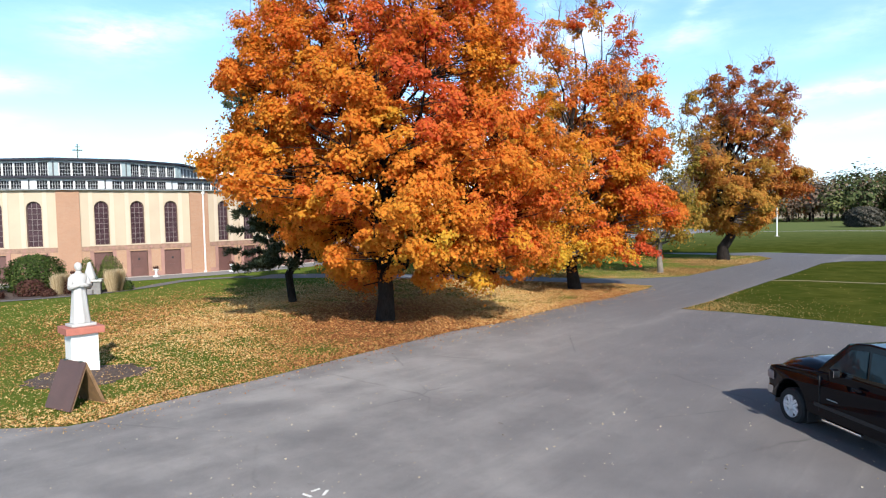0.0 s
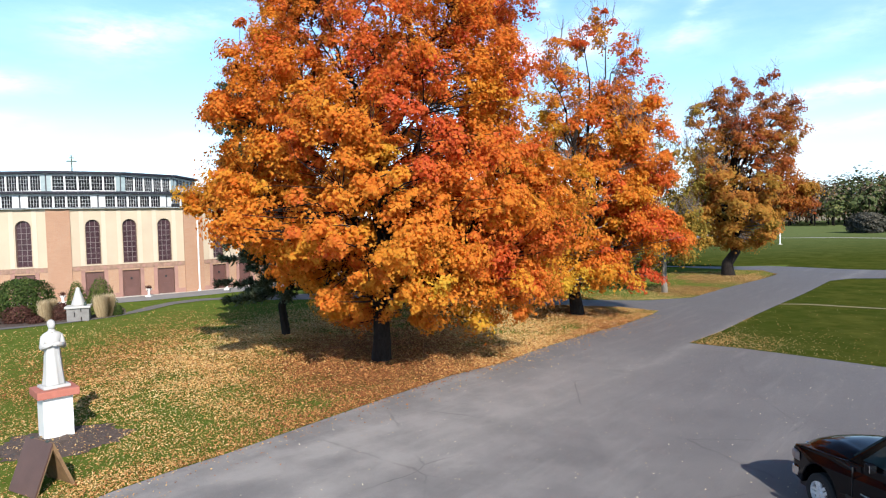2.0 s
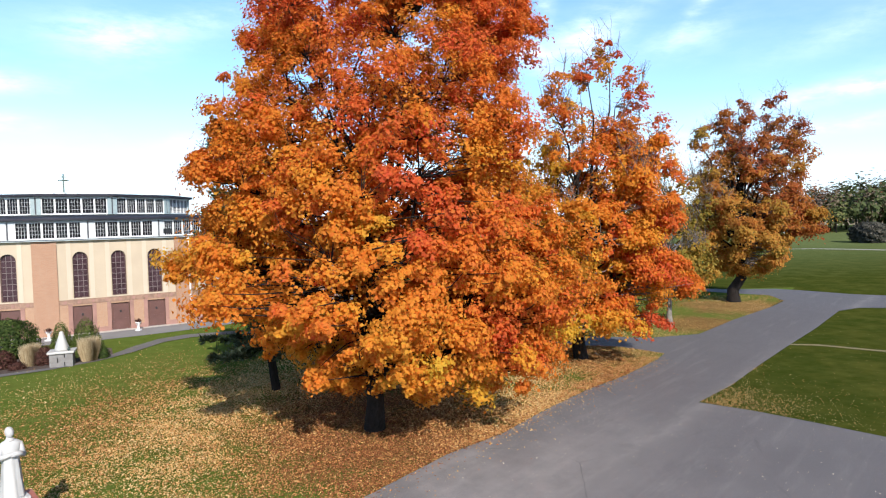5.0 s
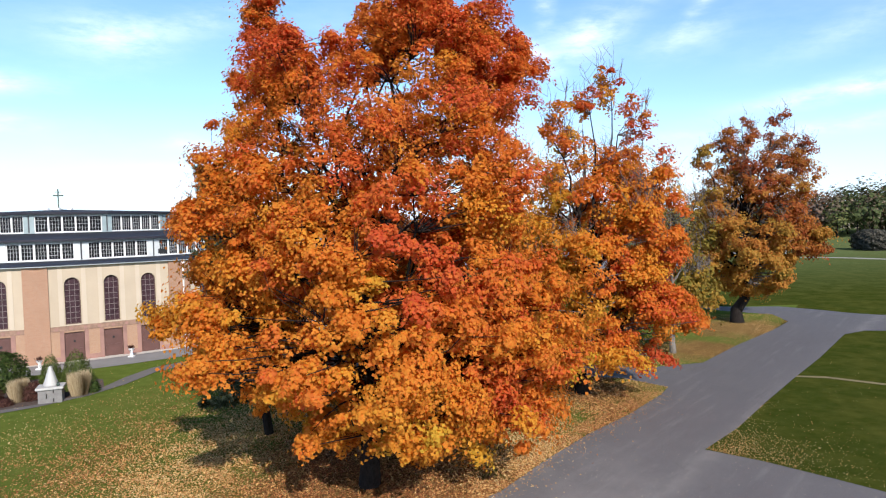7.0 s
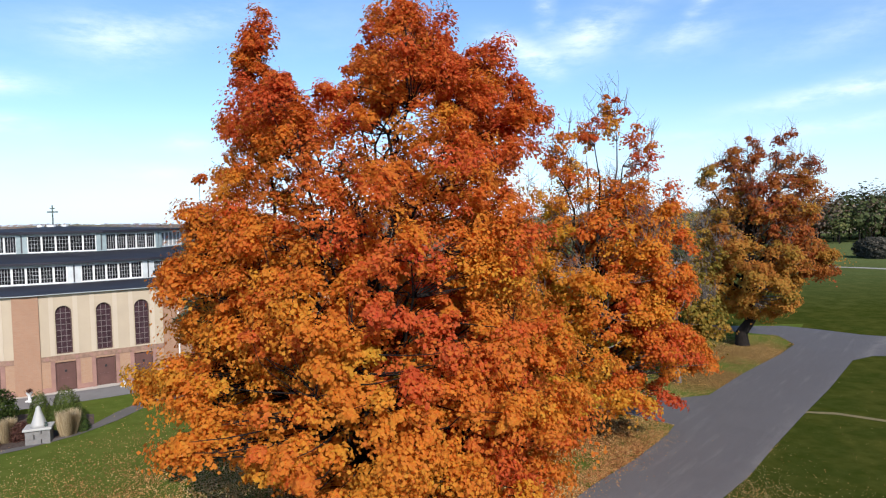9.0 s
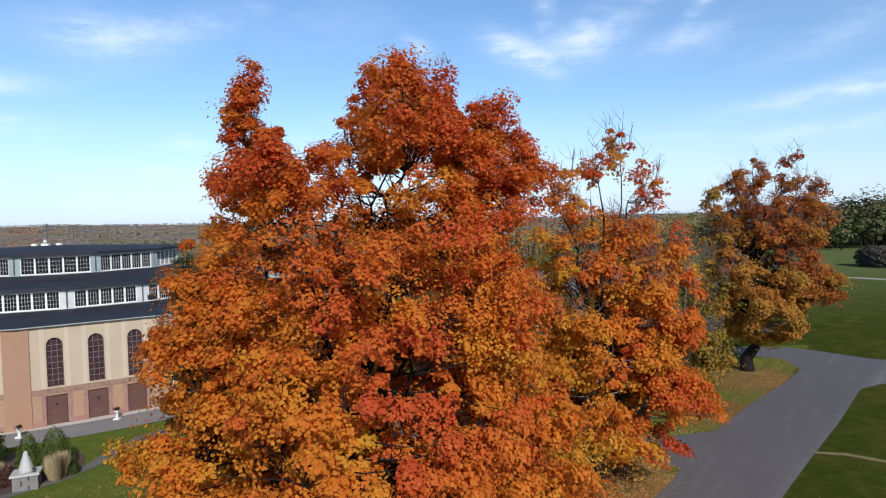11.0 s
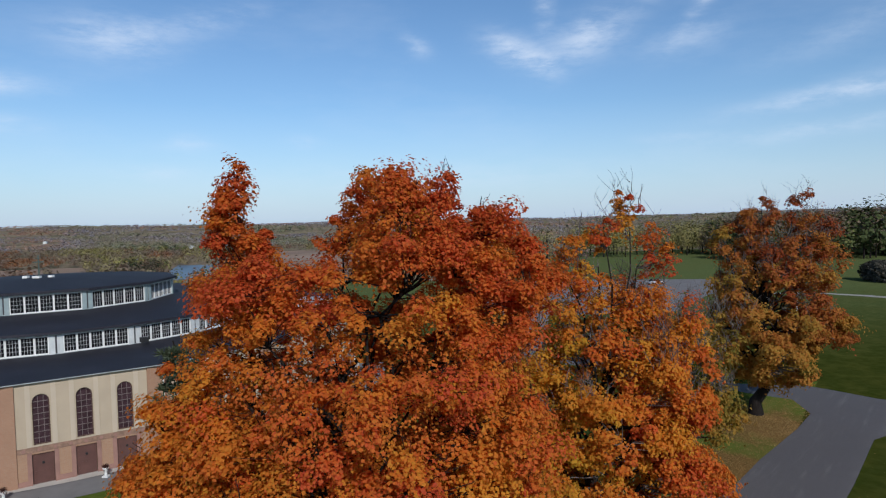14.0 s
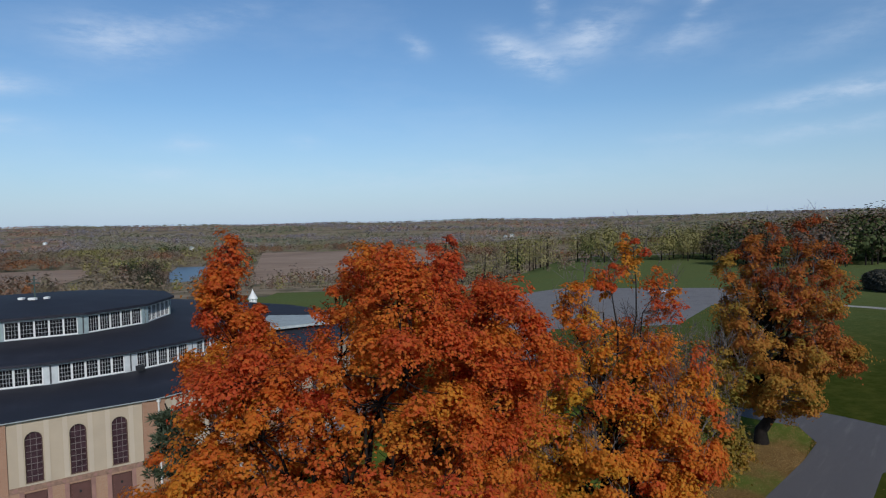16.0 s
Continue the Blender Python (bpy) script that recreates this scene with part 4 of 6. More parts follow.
    cr = np.repeat(clump_r * np.exp(rng.normal(size=len(c)) * 0.32) * (1 - 0.25 * top_ness), per)[:, None]
    cc = np.repeat(c, per, 0)
    d = rng.normal(size=(n, 3))
    d /= np.linalg.norm(d, axis=1, keepdims=True)
    d[:, 2] = np.where(rng.uniform(size=n) < 0.35, np.abs(d[:, 2]), d[:, 2])
    rad = rng.uniform(0.35, 1.0, (n, 1)) ** 0.6 * np.where(rng.uniform(size=(n, 1)) < 0.05, 1.25, 1.0)
    # domed sprays with finger-like lobes, tilted a little each its own way
    fingers = np.arctan2(d[:, 1], d[:, 0]) * np.repeat(rng.integers(3, 6, len(c)), per) + np.repeat(rng.uniform(0, 6.3, len(c)), per)
    off = d * rad * cr * [1.08, 1.08, 0.66] * (1 + 0.24 * np.sin(fingers))[:, None]
    tilt = np.repeat(rng.normal(size=(len(c), 2)) * 0.30, per, 0)
    off[:, 2] += off[:, 0] * tilt[:, 0] + off[:, 1] * tilt[:, 1] - 0.25 * (off[:, 0] ** 2 + off[:, 1] ** 2) / cr[:, 0]
    pos = cc + off
    axis = cc - np.array([lean[0] * 0.4, lean[1] * 0.4, height * 0.42])
    axis /= np.maximum(np.linalg.norm(axis, axis=1, keepdims=True), 1e-6)
    nrm = d * 0.75 + axis * 0.45 + np.array([0, 0, 0.35]) + rng.normal(size=(n, 3)) * 0.34
    t = np.repeat(spray_hue, per) + rng.normal(size=n) * 0.04
    if thin:
        fade = np.clip((pos[:, 2] - thin[0]) / (thin[1] - thin[0]), 0, 1) * (1 - thin[2])
        keep = np.repeat(rng.uniform(0, 1, len(c)), per) * 0.38 + rng.uniform(0, 1, n) * 0.62 > fade
        pos, nrm, t = pos[keep], nrm[keep], t[keep]
        n = len(pos)
    size = leaf * rng.uniform(0.6, 1.3, n) * (1 - finer * np.clip((pos[:, 2] - 8) / 5, 0, 1))
    v, f, tint = leaf_cards(rng, pos, nrm, size, t)
    tagged(part("crown", fast_mesh("crown", v, f, leaf_mat, tint), None, root), kind="stuff")
    return root


def hue_main(c, rng):
    z = c[:, 2]
    up = np.clip((z - 3) / 15, 0, 1)
    wave = 0.10 * np.sin(c[:, 0] * 0.9 + z * 0.6) + 0.08 * np.sin(c[:, 1] * 1.1 - z * 0.45)
    return np.clip(0.355 + 0.25 * up + 0.62 * wave + rng.normal(size=len(z)) * 0.088 + 0.05 * np.clip(c[:, 0] / 6, -1, 1), 0, 1)


def hue_second(c, rng):
    z = c[:, 2]
    return np.clip(0.30 + 0.10 * np.sin(c[:, 0] * 0.7) + 0.006 * z + 0.14 * np.clip(c[:, 0] / 5, -1, 1) + rng.normal(size=len(z)) * 0.15, 0, 1)


def hue_red(c, rng):
    return np.clip(0.62 + rng.normal(size=len(c)) * 0.14, 0, 1)


def hue_russet(c, rng):
    return np.clip(0.42 + 0.030 * (c[:, 2] - 6) + 0.03 * c[:, 0] + 0.12 * np.sin(c[:, 0] * 0.8 + c[:, 2] * 0.5) + rng.normal(size=len(c)) * 0.16, 0, 1)


def hue_olive(c, rng):
    return np.clip(0.10 + rng.normal(size=len(c)) * 0.10, 0, 1)


def ground_at(x, y):
    return (x, y, float(land(x, y)))


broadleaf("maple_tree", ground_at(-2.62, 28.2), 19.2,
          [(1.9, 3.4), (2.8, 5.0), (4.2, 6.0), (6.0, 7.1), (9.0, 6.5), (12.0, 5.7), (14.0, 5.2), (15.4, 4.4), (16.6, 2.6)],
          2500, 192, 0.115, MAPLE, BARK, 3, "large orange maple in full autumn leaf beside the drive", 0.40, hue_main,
          spires=[(-3.25, 0.3, 16.1, 0.84, 0.95, 3.0, 0.032), (3.6, 2.8, 17.0, 1.45, 1.45, 2.1, 0.023), (2.0, -2.4, 16.8, 1.40, 1.38, 2.1, 0.023), (0.4, 2.5, 16.9, 1.15, 1.2, 2.1, 0.019),
                  (4.5, -0.2, 16.0, 1.38, 1.61, 2.0, 0.022), (1.4, -0.2, 17.0, 1.40, 1.5, 2.1, 0.025), (5.7, 0.6, 14.8, 1.3, 1.6, 1.9, 0.019), (-4.3, 1.2, 14.2, 0.95, 1.2, 1.6, 0.012),
                  (-2.3, -2.6, 14.8, 0.95, 1.1, 1.3, 0.010), (-2.5, 0.6, 15.4, 0.9, 0.9, 1.8, 0.012), (3.0, -1.0, 16.8, 1.3, 1.3, 2.0, 0.020), (-5.2, -1.6, 10.6, 1.0, 1.3, 1.7, 0.016)],
          lean=(0.9, 0.0), fork=0.13, limbs=26, clump_r=0.46, uneven=0.13, hollow=0.2, twigs=240, twig_len=0.42, finer=0.2, holes=46, thin=(15.0, 19.5, 0.65), skirt=(2.3, 7.5),
          boughs=470, bough_size=1.02, fill=0.18,
          gaps=[(-1.6, -1.0, 18.6, 0.60, 5.0, 1.8), (-1.6, -3.0, 13.4, 0.40, 5.0, 1.5), (-4.4, -3.2, 9.5, 0.5, 2.0, 0.8), (2.9, -3.0, 12.0, 0.35, 2.4, 1.2), (-3.6, -3.0, 2.3, 1.7, 4.5, 0.8), (-0.3, -4.8, 3.3, 0.8, 2.2, 0.55), (0.3, -5.0, 6.0, 0.5, 2.0, 0.6)])
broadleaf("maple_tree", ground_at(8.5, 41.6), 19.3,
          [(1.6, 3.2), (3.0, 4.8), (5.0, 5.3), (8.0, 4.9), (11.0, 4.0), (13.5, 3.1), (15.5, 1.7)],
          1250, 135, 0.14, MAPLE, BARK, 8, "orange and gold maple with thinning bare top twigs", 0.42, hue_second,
          spires=[(3.8, -2.4, 9.7, 1.35, 1.5, 3.6, 0.079), (3.7, -2.0, 5.0, 2.0, 2.5, 2.6, 0.072), (2.2, 1.6, 17.4, 0.80, 0.92, 1.9, 0.014), (0.5, 0.2, 16.6, 0.85, 0.92, 1.6, 0.014),
                  (3.3, 0.8, 15.4, 0.9, 1.03, 1.8, 0.016), (-1.6, 0.0, 15.2, 0.85, 1.03, 1.6, 0.014)],
          lean=(0.8, 0.8), fork=0.14, twigs=1100, twig_bark=BARK_TWIG, thin=(9.0, 17.5, 0.42), holes=20, limbs=26, uneven=0.2, clump_r=0.5, hollow=0.2, boughs=230, bough_size=1.0)
broadleaf("maple_tree", ground_at(3.3, 47.2), 12.6, [(1.8, 2.8), (3.0, 4.6), (6.0, 5.0), (9.0, 3.8), (12.0, 1.6)],
          260, 90, 0.22, MAPLE, BARK, 11, "smaller red maple standing behind larger ones", 0.45, hue_red, limbs=12, clump_r=0.62, boughs=90)
broadleaf("thin_tree", ground_at(17.7, 52.4), 12.5, [(1.6, 1.6), (3.5, 3.0), (6.0, 3.2), (9.0, 2.6), (12.0, 1.2)],
          170, 70, 0.19, RUSSET, BARK_GREY, 15, "thin grey-barked tree, half bare, with olive leaves", 0.24, hue_olive, twigs=620, twig_bark=BARK_TWIG, limbs=14, clump_r=0.6, boughs=60, thin=(6.0, 12.5, 0.25))
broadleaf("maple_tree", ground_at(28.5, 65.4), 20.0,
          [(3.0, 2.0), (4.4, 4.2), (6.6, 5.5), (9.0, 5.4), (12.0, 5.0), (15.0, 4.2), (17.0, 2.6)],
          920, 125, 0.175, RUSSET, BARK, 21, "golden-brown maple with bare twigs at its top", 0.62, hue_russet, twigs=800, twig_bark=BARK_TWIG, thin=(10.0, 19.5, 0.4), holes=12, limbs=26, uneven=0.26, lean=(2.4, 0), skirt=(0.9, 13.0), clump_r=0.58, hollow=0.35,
          boughs=210, bough_size=1.05, fill=0.24,
          spires=[(-1.2, 0, 17.0, 1.1, 1.38, 2.0, 0.022), (0.7, 0.5, 17.5, 1.2, 1.38, 1.9, 0.025), (4.2, 0.2, 17.6, 1.2, 1.49, 2.2, 0.027), (6.3, 0, 15.2, 1.3, 1.49, 1.9, 0.022), (-3.2, 0, 14.9, 1.2, 1.38, 1.6, 0.018), (7.0, -0.5, 6.6, 1.3, 1.5, 1.3, 0.02)],
          gaps=[(2.4, -3, 17.4, 0.8, 5, 2.4), (-1.0, -4, 11.0, 0.9, 4, 1.0)])

# ---- pine behind the maple ----
def pine(base, height, spread, low, seed, label, lean=(0.0, 0.0)):
    rng = np.random.default_rng(seed)
    root = thing("pine_tree", *base, 0, label, "tree")
    lines = [(bend(rng, (0, 0, -0.1), (0.0, 0.1, height), 10, 0.0), np.linspace(0.24, 0.03, 10))]
    tuft, aim = [], []
    z = low
    while z < height - 0.3:
        f = (z - low) / (height - low)
        for k in range(6 if f < 0.6 else 4):
            a = rng.uniform(0, 6.28)
            reach = spread * min(0.72 + 1.2 * f, 1.0) * (1 - f) ** 0.8 * rng.uniform(0.6, 1.1) + 0.2
            e = np.array([reach * math.cos(a), reach * math.sin(a), z + reach * (0.42 * f - 0.06 + rng.uniform(-0.06, 0.06))])
            ln = bend(rng, (0.05, 0.05, z), e, 8, 0.05)
            lines.append((ln, np.linspace(0.05, 0.012, 8)))
            for q in range(int((22 if f < 0.6 else 9) + 28 * reach / spread)):
                t = rng.uniform(0.2, 1.0) ** 0.8
                p = np.array([np.interp(t, np.linspace(0, 1, 8), ln[:, i]) for i in range(3)]) + rng.normal(size=3) * [0.24 * (1.3 - t), 0.24 * (1.3 - t), 0.07]
                tuft.append(p)
                aim.append([math.cos(a), math.sin(a), 0.55])
        z += rng.uniform(0.32, 0.55)
    tuft, aim = np.array(tuft), np.array(aim)

    def bent(p):
        k = np.clip(p[:, 2:] / height, 0, 1) ** 2.4
        return p + np.array([[lean[0], lean[1], 0.0]]) * k
    tuft = bent(tuft)
    lines = [(bent(np.asarray(a, float)), r) for a, r in lines]
    per = 15
    n = len(tuft) * per
    d = np.repeat(aim, per, 0) + rng.normal(size=(n, 3)) * 0.75
    d /= np.linalg.norm(d, axis=1, keepdims=True)
    s = rng.uniform(0.22, 0.4, (n, 1))
    p = np.repeat(tuft, per, 0)
    side = np.cross(d, rng.normal(size=(n, 3)))
    side /= np.maximum(np.linalg.norm(side, axis=1, keepdims=True), 1e-6)
    w = 0.03
    v = np.stack([p, p + d * s * 0.5 + side * w, p + d * s, p + d * s * 0.5 - side * w], 1).reshape(-1, 3)
    tint = np.repeat(np.clip(0.5 + rng.normal(size=n) * 0.2, 0, 1), 4)
    tv, tf = tubes(lines, 5)
    part("trunk", fast_mesh("trunk", tv, tf, BARK, smooth=True), None, root, "slim dark trunk with level branches")
    tagged(part("needle_crown", fast_mesh("needle_crown", v, np.arange(4 * n).reshape(n, 4), NEEDLE, tint), None, root), kind="stuff")
    return root


pine(ground_at(-8.0, 33.9), 12.9, 3.9, 2.3, 5, "blue-green pine half hidden behind the orange maple", lean=(-2.5, 0.0))


# ---- statue on its pedestal ----
def figure_mesh():
    """A plain robed standing figure as one mesh."""
    bm = bmesh.new()
    seg = 28
    robe = [(0.0, 0.27, 0.24), (0.05, 0.26, 0.235), (0.4, 0.225, 0.20), (0.7, 0.20, 0.175), (0.95, 0.175, 0.15), (1.05, 0.185, 0.15), (1.2, 0.215, 0.155), (1.31, 0.245, 0.145), (1.37, 0.235, 0.125), (1.42, 0.16, 0.105),
            (1.45, 0.085, 0.078), (1.53, 0.062, 0.064)]
    rings = []
    for z, rx, ry in robe:
        row = []
        for i in range(seg):
            a = 2 * math.pi * i / seg
            fold = 1 + (0.10 * math.sin(7 * a + z * 1.5) + 0.05 * math.sin(12 * a) if z < 1.0 else 0.0)
            row.append(bm.verts.new((rx * math.cos(a) * fold, ry * math.sin(a) * fold, z)))
        rings.append(row)
    for a, b in zip(rings, rings[1:]):
        for i in range(seg):
            bm.faces.new((a[i], a[(i + 1) % seg], b[(i + 1) % seg], b[i]))
    bm.faces.new(rings[0][::-1])
    bm.faces.new(rings[-1])
    bmesh.ops.create_uvsphere(bm, u_segments=16, v_segments=12, radius=0.115, matrix=Matrix.Translation((0, -0.025, 1.62)) @ Matrix.Diagonal((0.80, 0.92, 1.15, 1)))
    bmesh.ops.create_uvsphere(bm, u_segments=16, v_segments=10, radius=0.118, matrix=Matrix.Translation((0, 0.012, 1.645)) @ Matrix.Diagonal((0.84, 0.86, 1.0, 1)))
    for s in (-1, 1):
        for a, b, r0, r1 in (((0.205 * s, 0.0, 1.32), (0.255 * s, -0.05, 1.04), 0.068, 0.075), ((0.255 * s, -0.05, 1.04), (0.03 * s, -0.23, 1.13), 0.085, 0.045)):
            a, b = Vector(a), Vector(b)
            m = Matrix.Translation((a + b) / 2) @ (b - a).to_track_quat("Z", "Y").to_matrix().to_4x4()
            bmesh.ops.create_cone(bm, cap_ends=True, segments=12, radius1=r0, radius2=r1, depth=(b - a).length * 1.1, matrix=m)
        bmesh.ops.create_uvsphere(bm, u_segments=10, v_segments=8, radius=0.07, matrix=Matrix.Translation((0.255 * s, -0.05, 1.04)))
    box(bm, -0.05, 0.05, -0.27, -0.18, 1.06, 1.16, 0.02)
    bmesh.ops.create_cone(bm, cap_ends=True, segments=20, radius1=0.11, radius2=0.085, depth=0.05, matrix=Matrix.Translation((0, 0, 1.445)))
    box(bm, -0.33, 0.33, -0.29, 0.29, -0.08, 0.0, 0.02)
    return bm


PED = (-10.56, 18.6)
ped = thing("pedestal", PED[0], PED[1], float(land(*PED)), 43, "white pedestal with a brick-red slab, standing in mulch", "pedestal")
part("shaft", boxed(-0.355, 0.355, -0.355, 0.355, -0.05, 1.2, 0.012), WHITE, ped)
part("cap", boxed(-0.50, 0.50, -0.50, 0.50, 1.2, 1.4, 0.02), REDCAP, ped, "brick-red overhanging slab")
st = part("statue", figure_mesh(), CHALK, None, "", pose(PED[0], PED[1], float(land(*PED)) + 1.48, 0, 0, 48), smooth=True)
tagged(st, "white painted statue of a robed standing figure with folded arms", "statue")
bm = bmesh.new()
bmesh.ops.create_grid(bm, x_segments=24, y_segments=24, size=1.0)
for v in list(bm.verts):
    r = v.co.length
    if r > 1.0:
        bm.verts.remove(v)
for v in bm.verts:
    r = v.co.length
    rag = 1 + 0.22 * noise.noise(v.co * 2.2 + Vector((3.1, 0.4, 0))) + 0.12 * noise.noise(v.co * 7.0)
    v.co.x, v.co.y = v.co.x * 1.75 * rag, v.co.y * 1.5 * rag
    v.co.z = 0.13 * (1 - r ** 2) + 0.06 * noise.noise(v.co * 4.0) * (1 - r * 0.7) - 0.012
mul = part("mulch_bed", bm, MULCH, None, "", pose(-10.25, 18.2, float(land(-10.2, 18.2)), 0, 0, 25))
tagged(mul, "low bed of dark bark mulch round the pedestal", "flower bed", kind="stuff")


# ---- folding board by the drive ----
def folding_board():
    top, wide, spread = 1.08, 1.0, 0.44
    root = thing("folding_sign", -8.85, 15.2, float(land(-9, 15.2)), -29, "dark brown wooden folding sign, seen from behind", "sign")
    lean_by = math.degrees(math.atan2(spread, top))
    for s, mat, lab in ((-1, BROWNBOARD, "dark brown painted board"), (1, RAWWOOD, "bare wooden back board")):
        m = Matrix.Translation((0, 0, top)) @ pose(0, 0, 0, -s * -lean_by, 0, 0)
        bm = boxed(-wide / 2, wide / 2, -0.018, 0.018, -top * 1.06, 0.0, 0.006)
        b = part("board", bm, mat, root, lab, m)
        for u in (-wide / 2 + 0.05, wide / 2 - 0.05):
            part("batten", boxed(u - 0.04, u + 0.04, 0.02 if s < 0 else -0.05, 0.05 if s < 0 else -0.02, -top * 1.05, -0.03), RAWWOOD, b)
    for u in (-0.3, 0.3):
        part("hinge", boxed(u - 0.05, u + 0.05, -0.03, 0.03, top - 0.01, top + 0.02, 0.005), IRON, root)


folding_board()


# ---- pickup ----
def arc(cx, cz, r, a0, a1, n=9):
    return [(cx + r * math.cos(radians(a0 + (a1 - a0) * k / n)), cz + r * math.sin(radians(a0 + (a1 - a0) * k / n))) for k in range(n + 1)]


def narrow(bm, z0, z1, k):
    """Draws the upper part of a body inwards, like the glasshouse of a car."""
    for v in bm.verts:
        if v.co.z > z0:
            v.co.y *= 1 - (1 - k) * min((v.co.z - z0) / (z1 - z0), 1.2)


def wheel_parts(root, x, y, r, side):
    w = 0.26
    hub = thing("wheel", x, y, r, 0)
    hub.parent = root
    prof = [(r * 0.62, -w / 2), (r * 0.92, -w / 2), (r, -w / 2 + 0.05), (r, w / 2 - 0.05), (r * 0.92, w / 2), (r * 0.62, w / 2)]
    tyre = part("tyre", lathe(prof, 36, False), RUBBER, hub, "", pose(0, 0, 0, 90, 0, 0), smooth=False)
    bm = lathe([(r * 0.60, -0.09), (r * 0.64, -0.13), (r * 0.64, 0.125), (r * 0.60, 0.125), (r * 0.56, 0.06)], 36, False)
    for k in range(5):
        m = pose(0, 0, 0, 0, 0, 72 * k)
        box(bm, r * 0.05, r * 0.6, -0.075, -0.012, 0.07, 0.115, 0.012, m)
        box(bm, r * 0.05, r * 0.6, 0.012, 0.075, 0.07, 0.115, 0.012, m)
    bmesh.ops.create_cone(bm, cap_ends=True, segments=20, radius1=r * 0.2, radius2=r * 0.16, depth=0.05, matrix=Matrix.Translation((0, 0, 0.11)))
    part("rim", bm, ALLOY, hub, "five-spoke silver alloy rim", pose(0, 0, 0, 90 if side < 0 else -90, 0, 0))
    dark = lathe([(r * 0.58, 0.03), (r * 0.58, 0.055)], 24)
    part("brake_disc", dark, BLACKPLASTIC, hub, "", pose(0, 0, 0, 90 if side < 0 else -90, 0, 0))


def lamp_strip(s):
    """A headlight that wraps round the front corner of the body."""
    plan = [(0.995, 0.56), (1.0, 0.70), (0.985, 0.80), (0.955, 0.868), (0.90, 0.905), (0.80, 0.945), (0.72, 0.965)]
    bm = bmesh.new()
    rows = [[bm.verts.new((x + d, s * (y + d * 0.6), z)) for d, z in ((-0.06, 0.80), (0.012, 0.82), (0.018, 0.90), (0.0, 0.955), (-0.06, 0.965))] for x, y in plan]
    for a, b in zip(rows, rows[1:]):
        for i in range(4):
            bm.faces.new((a[i], b[i], b[i + 1], a[i + 1]))
    bm.faces.new(rows[0])
    bm.faces.new(rows[-1][::-1])
    bmesh.ops.recalc_face_normals(bm, faces=bm.faces)
    return bm


